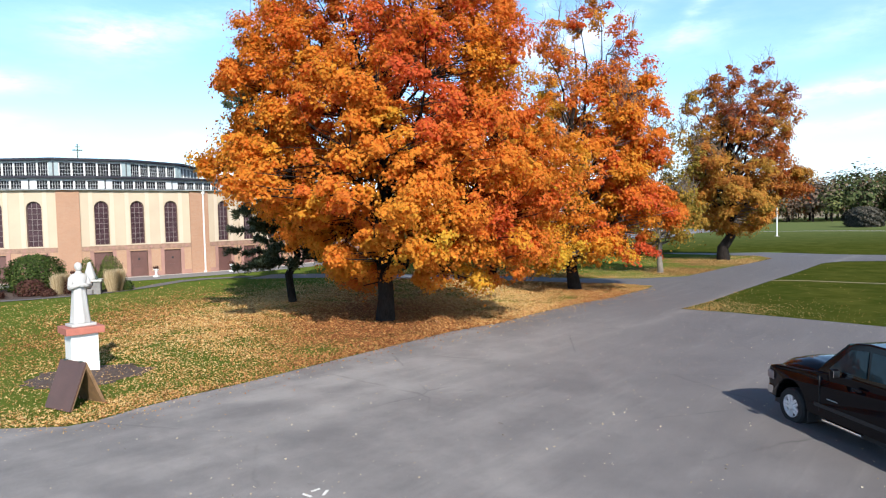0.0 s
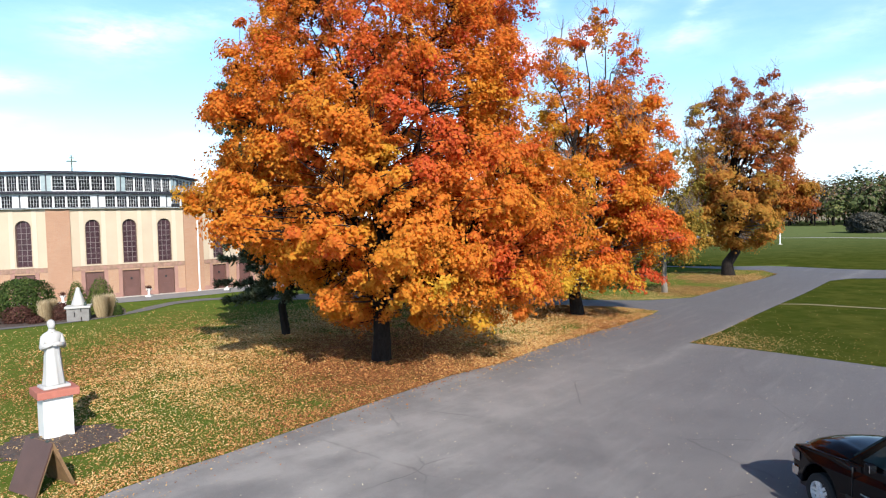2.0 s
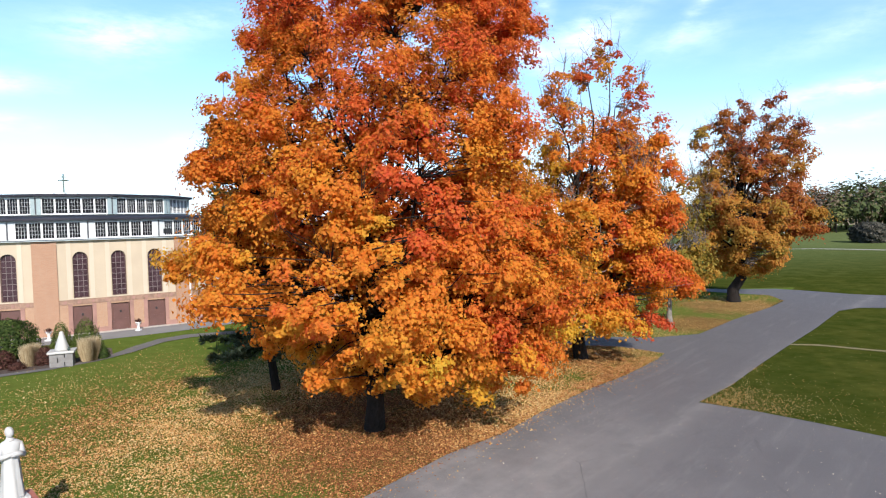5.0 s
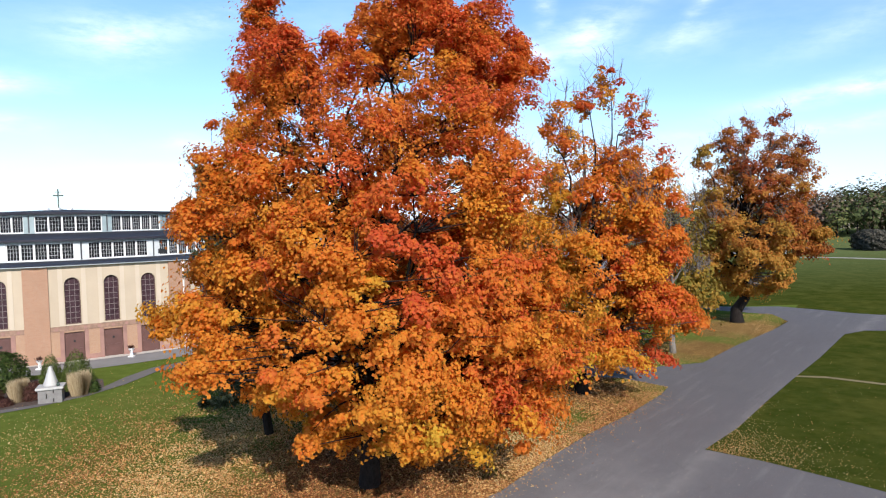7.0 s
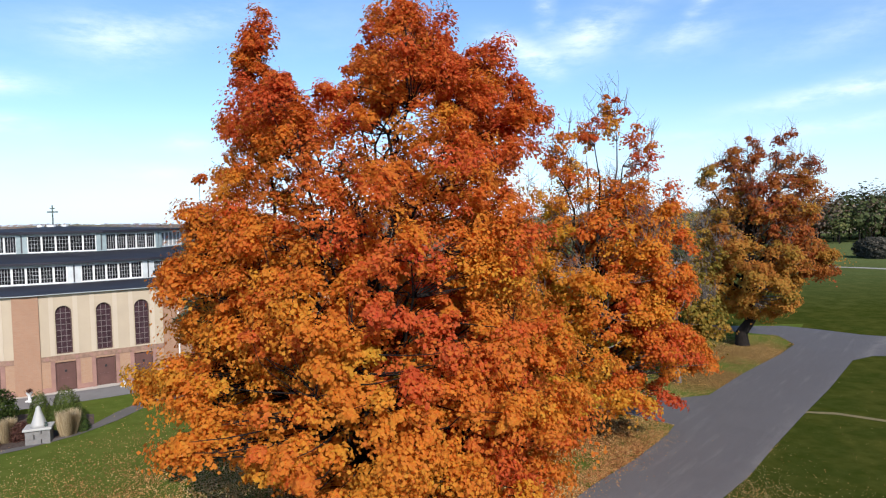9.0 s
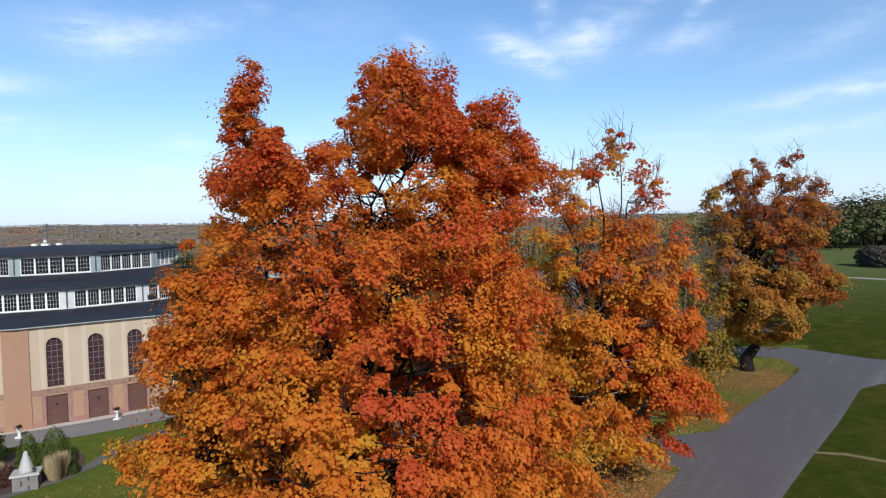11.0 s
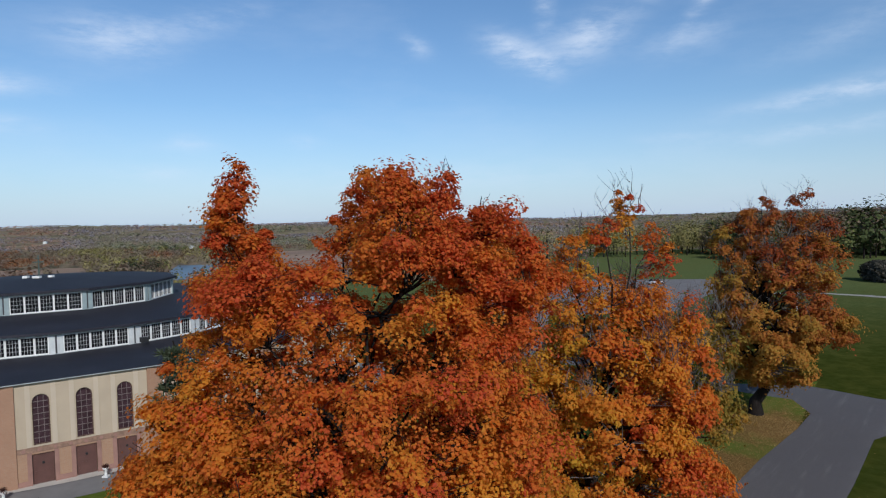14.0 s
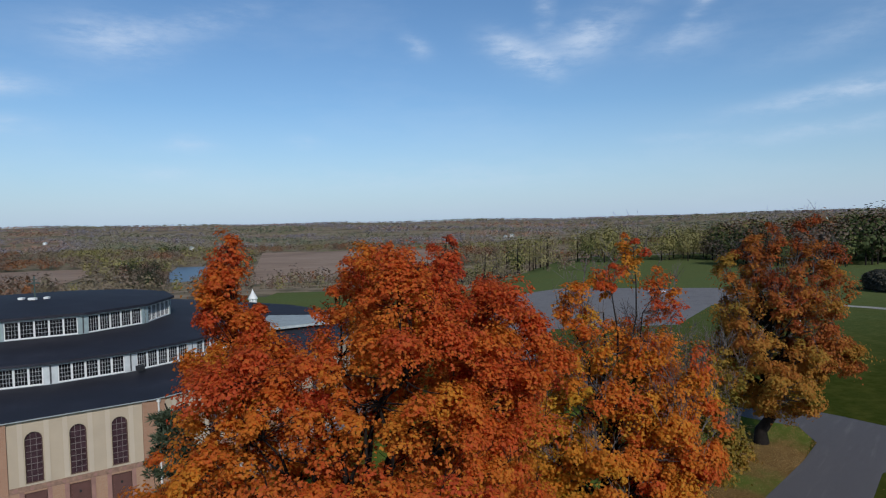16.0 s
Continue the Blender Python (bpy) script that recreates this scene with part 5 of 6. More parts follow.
def pickup(x, y, z, rz):
    root = thing("pickup_truck", x, y, z, rz, "black pickup truck with silver alloy wheels parked on asphalt", "truck")
    low = 0.46
    outline = [(0.90, low), (0.97, 0.62), (0.99, 0.80), (0.96, 0.98), (0.88, 1.06), (0.62, 1.12), (0.1, 1.17), (-0.45, 1.21), (-0.80, 1.25), (-1.6, 1.31), (-3.1, 1.32),
               (-4.70, 1.31), (-4.80, 1.25), (-4.82, 0.62), (-4.72, low), (-4.24, low)]
    outline += arc(-3.70, 0.42, 0.52, 176, 4)
    outline += [(-3.1, low - 0.02), (-0.62, low - 0.02)] + arc(0.0, 0.42, 0.52, 176, 4)
    bm = slab(outline, -0.99, 0.99)
    edges = [e for e in bm.edges if abs(e.verts[0].co.y - e.verts[1].co.y) < 1e-6]
    bmesh.ops.bevel(bm, geom=edges, offset=0.07, segments=3, profile=0.55, affect="EDGES", clamp_overlap=True)
    for v in bm.verts:
        if v.co.x > 0.45:
            v.co.y *= 1 - 0.17 * ((v.co.x - 0.45) / 0.55) ** 2
        if v.co.z > 0.95:
            v.co.y *= 1 - 0.10 * min((v.co.z - 0.95) / 0.35, 1)
    body = part("body", bm, BLACKCAR, root, "glossy black paint")
    # raised centre of the bonnet
    bm = bmesh.new()
    rows = []
    for i in range(15):
        u = i / 14
        x0 = -0.84 + 1.80 * u
        row = []
        for j in range(17):
            w = -1 + j / 8
            half = 0.90 - 0.10 * u ** 3
            x = x0 - 0.20 * u * abs(w) ** 3.0
            z = 1.335 + 0.045 * math.sin(min(u / 0.55, 1) * math.pi / 2) - 0.27 * max(u - 0.42, 0) ** 2.0 / 0.34 - 0.13 * abs(w) ** 2.6 - 0.05 * abs(w) ** 12
            z += 0.022 * math.exp(-((abs(w) - 0.62) / 0.08) ** 2) * (1 - u ** 4)
            row.append(bm.verts.new((x, w * half, z)))
        rows.append(row)
    for p, q in zip(rows, rows[1:]):
        for j in range(16):
            bm.faces.new((p[j], q[j], q[j + 1], p[j + 1]))
    edge = [e for e in bm.edges if e.is_boundary]
    ex = bmesh.ops.extrude_edge_only(bm, edges=edge)
    for v in ex["geom"]:
        if isinstance(v, bmesh.types.BMVert):
            v.co.z = min(v.co.z - 0.10, 1.10)
    bmesh.ops.recalc_face_normals(bm, faces=bm.faces)
    part("bonnet", bm, BLACKCAR, root, "glossy crowned bonnet reflecting the sky", smooth=True)
    part("wiper_cowl", boxed(-0.90, -0.80, -0.78, 0.78, 1.27, 1.345, 0.015), BLACKPLASTIC, root)
    bm = slab([(-0.62, 1.24), (-0.74, 1.30), (-1.42, 1.84), (-1.58, 1.91), (-1.9, 1.945), (-2.6, 1.935), (-2.95, 1.88), (-3.14, 1.32), (-3.14, 1.24)], -0.88, 0.88, 0.04)
    narrow(bm, 1.28, 1.92, 0.80)
    part("cab", bm, BLACKCAR, root, "black cab with tinted windows")
    for s in (-1, 1):
        for pts in ([(-1.05, 1.36), (-1.52, 1.78), (-1.95, 1.82), (-2.02, 1.37)], [(-2.10, 1.37), (-2.05, 1.82), (-2.62, 1.81), (-2.92, 1.40)]):
            bm = slab(pts, s * 0.865, s * 0.90)
            narrow(bm, 1.28, 1.92, 0.80)
            part("side_window", bm, CARGLASS, root, "tinted side window")
        bm = bmesh.new()
        box(bm, -1.42, -1.30, s * 0.93 - 0.0, s * 1.09, 1.26, 1.42, 0.035)
        mir = part("wing_mirror", bm, BLACKCAR, root)
        part("mirror_glass", boxed(-1.437, -1.419, s * 1.015 - 0.07, s * 1.015 + 0.065, 1.28, 1.40), CHROME, mir)
        part("headlight", lamp_strip(s), LAMPGLASS, root, "clear headlight")
        part("side_step", boxed(-2.05, -0.98, s * 0.93 - 0.05, s * 0.93 + 0.07, 0.36, 0.42, 0.02), CHROME, root, "chrome side step")
        part("mud_flap", boxed(-0.56, -0.53, s * 0.86 - 0.12, s * 0.86 + 0.12, 0.2, 0.5), BLACKPLASTIC, root)
        for hx in (-1.9, -2.95):
            part("door_handle", boxed(hx - 0.11, hx + 0.11, s * 0.945 - 0.02, s * 0.945 + 0.03, 1.13, 1.17, 0.01), BLACKCAR, root)
        part("door_seam", boxed(-0.905, -0.893, s * 0.985 - 0.02, s * 0.985 + 0.006, 0.55, 1.2), BLACKPLASTIC, root)
        part("badge", boxed(-1.42, -1.12, s * 0.99 - 0.012, s * 0.99 + 0.006, 0.815, 0.828), GREYPAINT, root)
        part("door_moulding", boxed(-3.0, -0.75, s * 0.99 - 0.03, s * 0.99 + 0.012, 0.62, 0.69, 0.01), BLACKPLASTIC, root)
        wheel_parts(root, 0.0, s * 0.855, 0.405, s)
        wheel_parts(root, -3.70, s * 0.855, 0.405, s)
    bm = bmesh.new()
    vs = [bm.verts.new(p) for p in ((-0.745, -0.80, 1.315), (-0.745, 0.80, 1.315), (-1.395, 0.68, 1.835), (-1.395, -0.68, 1.835))]
    f = bm.faces.new(vs)
    ex = bmesh.ops.extrude_face_region(bm, geom=[f])
    bmesh.ops.translate(bm, vec=(0.025, 0, 0.03), verts=[v for v in ex["geom"] if isinstance(v, bmesh.types.BMVert)])
    bmesh.ops.recalc_face_normals(bm, faces=bm.faces)
    part("windscreen", bm, CARGLASS, root, "tinted windscreen")
    bm = bmesh.new()
    for k in range(12):
        a, b = -0.93 + k * 0.155, -0.93 + (k + 1) * 0.155
        box(bm, 0.86, 1.06, a, b, 0.50, 0.66)
    bmesh.ops.remove_doubles(bm, verts=bm.verts, dist=1e-4)
    for v in bm.verts:
        v.co.x -= 0.17 * (abs(v.co.y) / 0.93) ** 3
    part("front_bumper", bm, CHROME, root, "chrome front bumper")
    part("grille", boxed(0.95, 1.0, -0.55, 0.55, 0.78, 1.05, 0.02), CHROME, root, "chrome grille")
    part("bed_cover", boxed(-4.68, -3.2, -0.82, 0.82, 1.30, 1.345, 0.02), BLACKPLASTIC, root)
    part("rear_bumper", boxed(-4.98, -4.8, -0.9, 0.9, 0.5, 0.72, 0.04), CHROME, root)
    part("underbody", boxed(-4.6, 0.8, -0.8, 0.8, 0.28, 0.5), BLACKPLASTIC, root)
    for ob in root.children_recursive:
        if ob.type == "MESH" and not ob.parent.name.startswith("wheel"):
            for v in ob.data.vertices:
                if v.co.z > 0.46:
                    v.co.z = 0.46 + (v.co.z - 0.46) * 1.14
    return root


pickup(8.72, 14.45, float(land(8.7, 14.4)) - 0.02, 97.6)


# ---- worn paint on the asphalt ----
paint = plain("worn_white_road_paint", (0.62, 0.61, 0.58), 0.8, 0.2, 6.0, 40.0)
for k, (px, py, rz, w) in enumerate(((-2.59, 10.05, 20, 0.20), (-2.29, 10.22, -35, 0.20), (-2.19, 10.42, 40, 0.16), (-2.01, 10.32, 80, 0.2))):
    bm = boxed(-w / 2, w / 2, -0.025, 0.025, 0.0, 0.004)
    tagged(part("paint_mark", bm, paint, None, "", pose(px, py, float(land(px, py)) + 0.021, 0, 0, rz)), "worn white painted mark on the asphalt", "road marking", "paint marks on the lot", "structure")


# ---- garden bed before the hall ----
def shrub(name, x, y, rx, ry, h, n, leaf, mat, seed, label, shape="ball", category="shrub"):
    """A bush of many small leaves over a lumpy form."""
    rng = np.random.default_rng(seed)
    root = thing(name, x, y, float(land(x, y)), rng.uniform(0, 90), label, category)
    a, u = rng.uniform(0, 6.283, n), rng.uniform(0, 1, n)
    if shape == "cone":
        z = h * (1 - np.sqrt(u)) ** 1.0
        r = np.sqrt(np.clip(1 - z / h, 0, 1)) * (0.9 + 0.1 * np.sin(a * 5))
    else:
        z = h * u
        r = np.sqrt(np.clip(1 - (np.abs(z / h - 0.42) / 0.6) ** 2.4, 0, 1)) * (0.86 + 0.13 * np.sin(a * 3 + seed) + 0.08 * np.sin(a * 7 + z * 4))
    k = rng.uniform(0.75, 1.03, n)
    p = np.stack([r * k * rx * np.cos(a), r * k * ry * np.sin(a), z + rng.normal(size=n) * 0.05 + 0.04], 1)
    p[:, 2] = np.maximum(p[:, 2], 0.02)
    nrm = np.stack([np.cos(a), np.sin(a), 0.4 + z / h], 1) + rng.normal(size=(n, 3)) * 0.6
    v, f, t = leaf_cards(rng, p, nrm, leaf * rng.uniform(0.6, 1.3, n), np.clip(0.5 + rng.normal(size=n) * 0.22, 0, 1))
    tagged(part("foliage", fast_mesh("foliage", v, f, mat, t), None, root), kind="stuff")
    lines = []
    for q in range(9):
        b = 6.283 * q / 9
        lines.append((bend(rng, (0.05 * math.cos(b), 0.05 * math.sin(b), 0), (rx * 0.7 * math.cos(b), ry * 0.7 * math.sin(b), h * 0.75), 6, 0.05), np.linspace(0.03, 0.008, 6)))
    v, f = tubes(lines, 4)
    part("stems", fast_mesh("stems", v, f, BARK), None, root)
    return root


def plume_grass(x, y, w, h, seed):
    """A tuft of straw-coloured ornamental grass."""
    rng = np.random.default_rng(seed)
    n = 2200
    root = thing("ornamental_grass", x, y, float(land(x, y)), 0, "upright tuft of straw-coloured ornamental grass", "grass", "tufts in the bed")
    a, r = rng.uniform(0, 6.283, n), np.sqrt(rng.uniform(0, 1, n))
    b = np.stack([r * w * 0.42 * np.cos(a), r * w * 0.42 * np.sin(a), np.zeros(n)], 1)
    hh = h * rng.uniform(0.6, 1.05, n)
    tip = b + np.stack([r * w * 0.14 * np.cos(a), r * w * 0.14 * np.sin(a), hh], 1) + rng.normal(size=(n, 3)) * [0.09, 0.09, 0.0]
    mid = (b + tip) / 2 + [0, 0, 0.04]
    side = np.stack([np.sin(a + 0.8), -np.cos(a + 0.8), np.zeros(n)], 1) * 0.014
    v = np.stack([b - side * 0.5, mid - side, tip, mid + side], 1).reshape(-1, 3)
    t = np.repeat(np.clip(0.5 + rng.normal(size=n) * 0.25, 0, 1), 4)
    tagged(part("blades", fast_mesh("blades", v, np.arange(4 * n).reshape(n, 4), STRAW, t), None, root), kind="stuff")
    return root


BED = [(-22.3, 39.6), (-21.0, 41.4), (-20.9, 43.6), (-22.0, 45.6), (-25.0, 46.4), (-29.5, 45.2), (-34, 42.5), (-36, 38.0), (-33, 35.2), (-28, 36.6), (-24.6, 38.3)]
sheet("planting_bed", BED, 0.03, MULCH, "dark mulched planting bed with shrubs and grasses", "flower bed", kind="structure")
shrub("evergreen_shrub", -27.2, 42.8, 2.0, 1.6, 2.35, 8500, 0.11, SHRUB, 1, "wide rounded dark green shrub in the bed")
shrub("evergreen_shrub", -30.6, 41.0, 2.1, 1.7, 2.5, 8500, 0.11, SHRUB, 2, "wide rounded dark green shrub in the bed")
shrub("evergreen_shrub", -33.6, 38.8, 1.8, 1.6, 2.2, 7000, 0.11, SHRUB, 12, "wide rounded dark green shrub in the bed")
shrub("conical_shrub", -23.9, 43.2, 0.85, 0.85, 2.2, 5200, 0.065, CLIPPED, 3, "clipped conical green shrub behind the stone shrine", "cone")
shrub("conical_shrub", -22.5, 43.5, 1.15, 1.15, 2.4, 7000, 0.065, CLIPPED, 4, "clipped conical green shrub behind the stone shrine", "cone")
shrub("dark_shrub", -23.6, 40.9, 0.65, 0.6, 0.95, 1500, 0.09, REDSHRUB, 5, "low dark red-brown shrub in the bed")
shrub("dark_shrub", -25.6, 39.9, 0.95, 0.7, 0.95, 1900, 0.09, REDSHRUB, 6, "low dark red-brown shrub in the bed")
shrub("dark_shrub", -28.4, 38.8, 1.0, 0.7, 0.9, 1900, 0.09, REDSHRUB, 7, "low dark red-brown shrub in the bed")
shrub("low_plant", -24.4, 39.6, 0.5, 0.35, 0.4, 700, 0.08, REDSHRUB, 8, "low withered brown plants edging the bed")
shrub("low_plant", -20.9, 42.4, 0.45, 0.4, 0.55, 700, 0.08, SHRUB, 9, "small green plant edging the bed")
shrub("low_plant", -26.8, 38.5, 0.6, 0.35, 0.4, 700, 0.08, REDSHRUB, 10, "low withered brown plants edging the bed")
plume_grass(-24.2, 40.6, 0.95, 1.35, 1)
plume_grass(-21.35, 41.7, 1.05, 1.5, 2)
plume_grass(-29.5, 38.2, 1.0, 1.3, 3)


def shrine():
    x, y = -22.3, 40.55
    root = thing("garden_shrine", x, y, float(land(x, y)), 22, "grey stone shrine block carrying a white draped figure", "shrine")
    for k, (a, b) in enumerate(((0.0, 0.28), (0.28, 0.56), (0.56, 0.8))):
        for j in range(3):
            u0 = -0.60 + j * 0.40 + (0.05 if k % 2 else -0.05) * (j == 1)
            part("stone", boxed(u0 + 0.001, u0 + 0.4, -0.47 + 0.008 * ((j + k) % 2), 0.47, a, b, 0.006), STONE, root)
    part("slab", boxed(-0.70, 0.70, -0.58, 0.58, 0.8, 0.93, 0.03), CHALK, root, "white top slab")
    bm = lathe([(0.40, 0.93), (0.36, 1.05), (0.27, 1.35), (0.17, 1.7), (0.12, 1.85), (0.11, 1.95), (0.05, 2.04)], 20)
    for v in bm.verts:
        a = math.atan2(v.co.y, v.co.x)
        v.co.x *= 1 + 0.08 * math.sin(6 * a)
    part("draped_figure", bm, CHALK, root, "white draped figure", smooth=True)
    part("vase", lathe([(0.06, 0.93), (0.09, 1.0), (0.05, 1.1), (0.08, 1.16)], 12), IRON, root, "", pose(0.4, -0.3, 0))


shrine()


def urn(x, y, group="white urns by the hall"):
    root = thing("planter_urn", x, y, float(land(x, y)) + 0.03, 0, "white pedestal urn with a small plant", "planter", group)
    part("foot", boxed(-0.2, 0.2, -0.2, 0.2, 0.0, 0.1, 0.015), WHITE, root)
    part("bowl", lathe([(0.13, 0.1), (0.09, 0.2), (0.09, 0.4), (0.16, 0.52), (0.21, 0.62), (0.22, 0.66)], 20), WHITE, root, smooth=True)
    rng = np.random.default_rng(int(abs(x) * 10))
    p = rng.normal(size=(160, 3)) * [0.11, 0.11, 0.08] + [0, 0, 0.74]
    v, f, t = leaf_cards(rng, p, rng.normal(size=(160, 3)), rng.uniform(0.05, 0.1, 160), rng.uniform(0, 1, 160))
    tagged(part("plant", fast_mesh("plant", v, f, REDSHRUB, t), None, root), kind="stuff")
    return root


urn(-23.5, 52.6)
urn(-28.2, 48.9)
urn(-18.6, 56.6)


def bench(x, y, rz):
    root = thing("garden_bench", x, y, float(land(x, y)), rz, "white backless garden bench beside the path", "bench")
    part("seat", boxed(-0.7, 0.7, -0.2, 0.2, 0.40, 0.47, 0.015), WHITE, root)
    for s in (-0.5, 0.5):
        part("leg", boxed(s - 0.08, s + 0.08, -0.16, 0.16, 0.0, 0.40, 0.015), WHITE, root)


bench(-27.6, 37.6, 30)


# ---- walks round the hall ----
def ring_walk(name, r0, r1, lift, mat, label, a0, a1):
    bm = bmesh.new()
    rows = []
    for k in range(61):
        a = radians(a0 + (a1 - a0) * k / 60)
        rows.append([bm.verts.new((HALL[0] + r * math.sin(a), HALL[1] - r * math.cos(a), lift)) for r in (r0, r1)])
    for a, b in zip(rows, rows[1:]):
        bm.faces.new((a[0], a[1], b[1], b[0]))
    bmesh.ops.recalc_face_normals(bm, faces=bm.faces)
    for f in bm.faces:
        if f.normal.z < 0:
            f.normal_flip()
    return tagged(part(name, bm, mat), label, "pavement", kind="structure")


ring_walk("pavement_1", 34.0, 38.4, 0.025, PAVING, "grey paved walk round the foot of the hall", -40, 100)
ring_walk("trim", 34.2, 35.25, 0.055, CONCRETE, "pale concrete edge at the foot of the wall", -40, 100)
sheet("pavement_2", [(-36, 33.4), (-28, 35.8), (-24.3, 37.8), (-22.4, 39.35), (-20.7, 41.6), (-19.8, 44.2), (-19.3, 47.4), (-18.0, 49.1), (-15, 50.2), (-15, 51.6), (-18.9, 50.2), (-20.2, 48.6),
                     (-20.75, 46.0), (-20.9, 43.4), (-21.2, 41.7), (-22.6, 39.95), (-24.6, 38.5), (-28.2, 36.7), (-36, 34.4)], 0.035, PATHSTUFF,
      "narrow grey asphalt footpath curving past the bed", "path")


# ---- the field on the far side of the drive ----
def white_post(x, y, h):
    root = thing("marker_post", x, y, float(land(x, y)), 0, "plain white post standing in the far lawn", "post")
    part("shaft", lathe([(0.14, 0.0), (0.12, 0.2), (0.10, h - 0.1), (0.05, h)], 12), WHITE, root)
    part("footing", boxed(-0.3, 0.3, -0.3, 0.3, 0.0, 0.08, 0.01), CONCRETE, root)


white_post(63.5, 122.4, 5.4)
sheet("path", [(70, 152), (84, 148.5), (89, 143), (96, 133), (120, 108), (121.5, 109.5), (98, 135), (91, 145), (85, 150), (70, 153.4)], 0.03, GRAVEL, "pale gravel path across the lawn", "path",
      cut=[("x", (80, 90, 100, 110))])
sheet("lawn_seam", [(22.3, 44.5), (24.3, 43.9), (26.5, 42.1), (34, 36.5), (34.1, 36.8), (26.7, 42.5), (24.5, 44.3), (22.5, 44.8)], 0.012, plain("dry_grass_strip", (0.20, 0.16, 0.07), 0.9, 0.3, 2.0, 30.0),
      "dry worn strip across the lawn", "ground")
shrub("round_bush", 112, 171, 6.5, 5.0, 5.2, 6500, 0.42, DUNBUSH, 31, "large dark rounded bush on the far lawn")


def far_car(x, y, rz, mat):
    root = thing("parked_car", x, y, float(land(x, y)) + 0.02, rz, "silver car parked on the far asphalt", "car")
    bm = slab([(2.1, 0.35), (2.15, 0.65), (1.2, 0.85), (-1.9, 0.9), (-2.1, 0.6), (-2.1, 0.35)], -0.88, 0.88, 0.06)
    part("body", bm, mat, root)
    bm = slab([(1.1, 0.86), (0.4, 1.38), (-1.0, 1.42), (-1.8, 0.92)], -0.78, 0.78, 0.05)
    part("glasshouse", bm, CARGLASS, root)
    for wx in (1.3, -1.3):
        for s in (-0.8, 0.8):
            part("wheel", lathe([(0.2, -0.1), (0.32, -0.1), (0.32, 0.1), (0.2, 0.1)], 18), RUBBER, root, "", pose(wx, s, 0.32, 90, 0, 0))


far_car(56.0, 176.0, 20, ALLOY)

# white cone shrine behind the hall
root = thing("white_shrine", -48.0, 172.0, 0.0, 0, "small white cone-roofed shrine on the lawn", "shrine")
part("roof", lathe([(1.25, 1.0), (1.2, 1.1), (0.5, 2.4), (0.12, 3.2), (0.06, 3.5)], 16), WHITE, root)
part("base", lathe([(1.0, 0.0), (1.0, 1.0)], 16), WHITE, root)

# ---- valley, river and far woods ----
FLOOR = -40.0


def patch(name, outline, lift, mat, label, category):
    bm = bmesh.new()
    f = bm.faces.new([bm.verts.new((x, y, FLOOR + lift)) for x, y in outline])
    f.normal_update()
    if f.normal.z < 0:
        f.normal_flip()
    return tagged(part(name, bm, mat), label, category, kind="structure")


RIVER = [(-318, 945), (-260, 748), (-268, 700), (-302, 690), (-330, 770), (-384, 940)]
BEND = [(-514, 1003), (-556, 1172), (-536, 1180), (-498, 1063), (-484, 995)]
REACH = [(-285, 640), (-400, 612), (-520, 600), (-520, 584), (-400, 592), (-285, 622)]
TAN = [(-376, 1354), (-20, 1340), (-5, 867), (-50, 695), (-132, 665), (-195, 650)]
TAN_2 = [(-720, 880), (-516, 940), (-440, 805), (-405, 680), (-480, 650), (-700, 660)]
OPENING = [(-262, 702), (-420, 702), (-345, 470), (-190, 470)]
TAN_3 = [(150, 1150), (420, 1180), (430, 1330), (170, 1310)]
GREEN_FAR = [(-900, 1750), (-640, 1720), (-620, 1850), (-900, 1880)]
patch("water_1", RIVER, 0.35, WATER, "blue river reach in the valley", "water")
patch("water_2", BEND, 0.35, WATER, "far river reach between woods", "water")
patch("water_3", REACH, 0.35, WATER, "narrow river reach under the slope", "water")
patch("field_1", TAN, 0.3, PLOUGHED, "wide tan stubble field in the valley", "field")
patch("field_2", TAN_2, 0.3, PLOUGHED, "tan stubble field by the river", "field")
patch("field_3", TAN_3, 0.3, PLOUGHED, "tan stubble field in the valley", "field")
CLEAR = [OPENING, RIVER, BEND, REACH, TAN, TAN_2, TAN_3]


def inside(poly, x, y):
    """Which of the places lie inside an outline."""
    hit = np.zeros(len(x), bool)
    px, py = np.array(poly, float).T
    j = len(px) - 1
    for i in range(len(px)):
        with np.errstate(divide="ignore", invalid="ignore"):
            c = ((py[i] > y) != (py[j] > y)) & (x < (px[j] - px[i]) * (y - py[i]) / (py[j] - py[i]) + px[i])
        hit ^= c
        j = i
    return hit


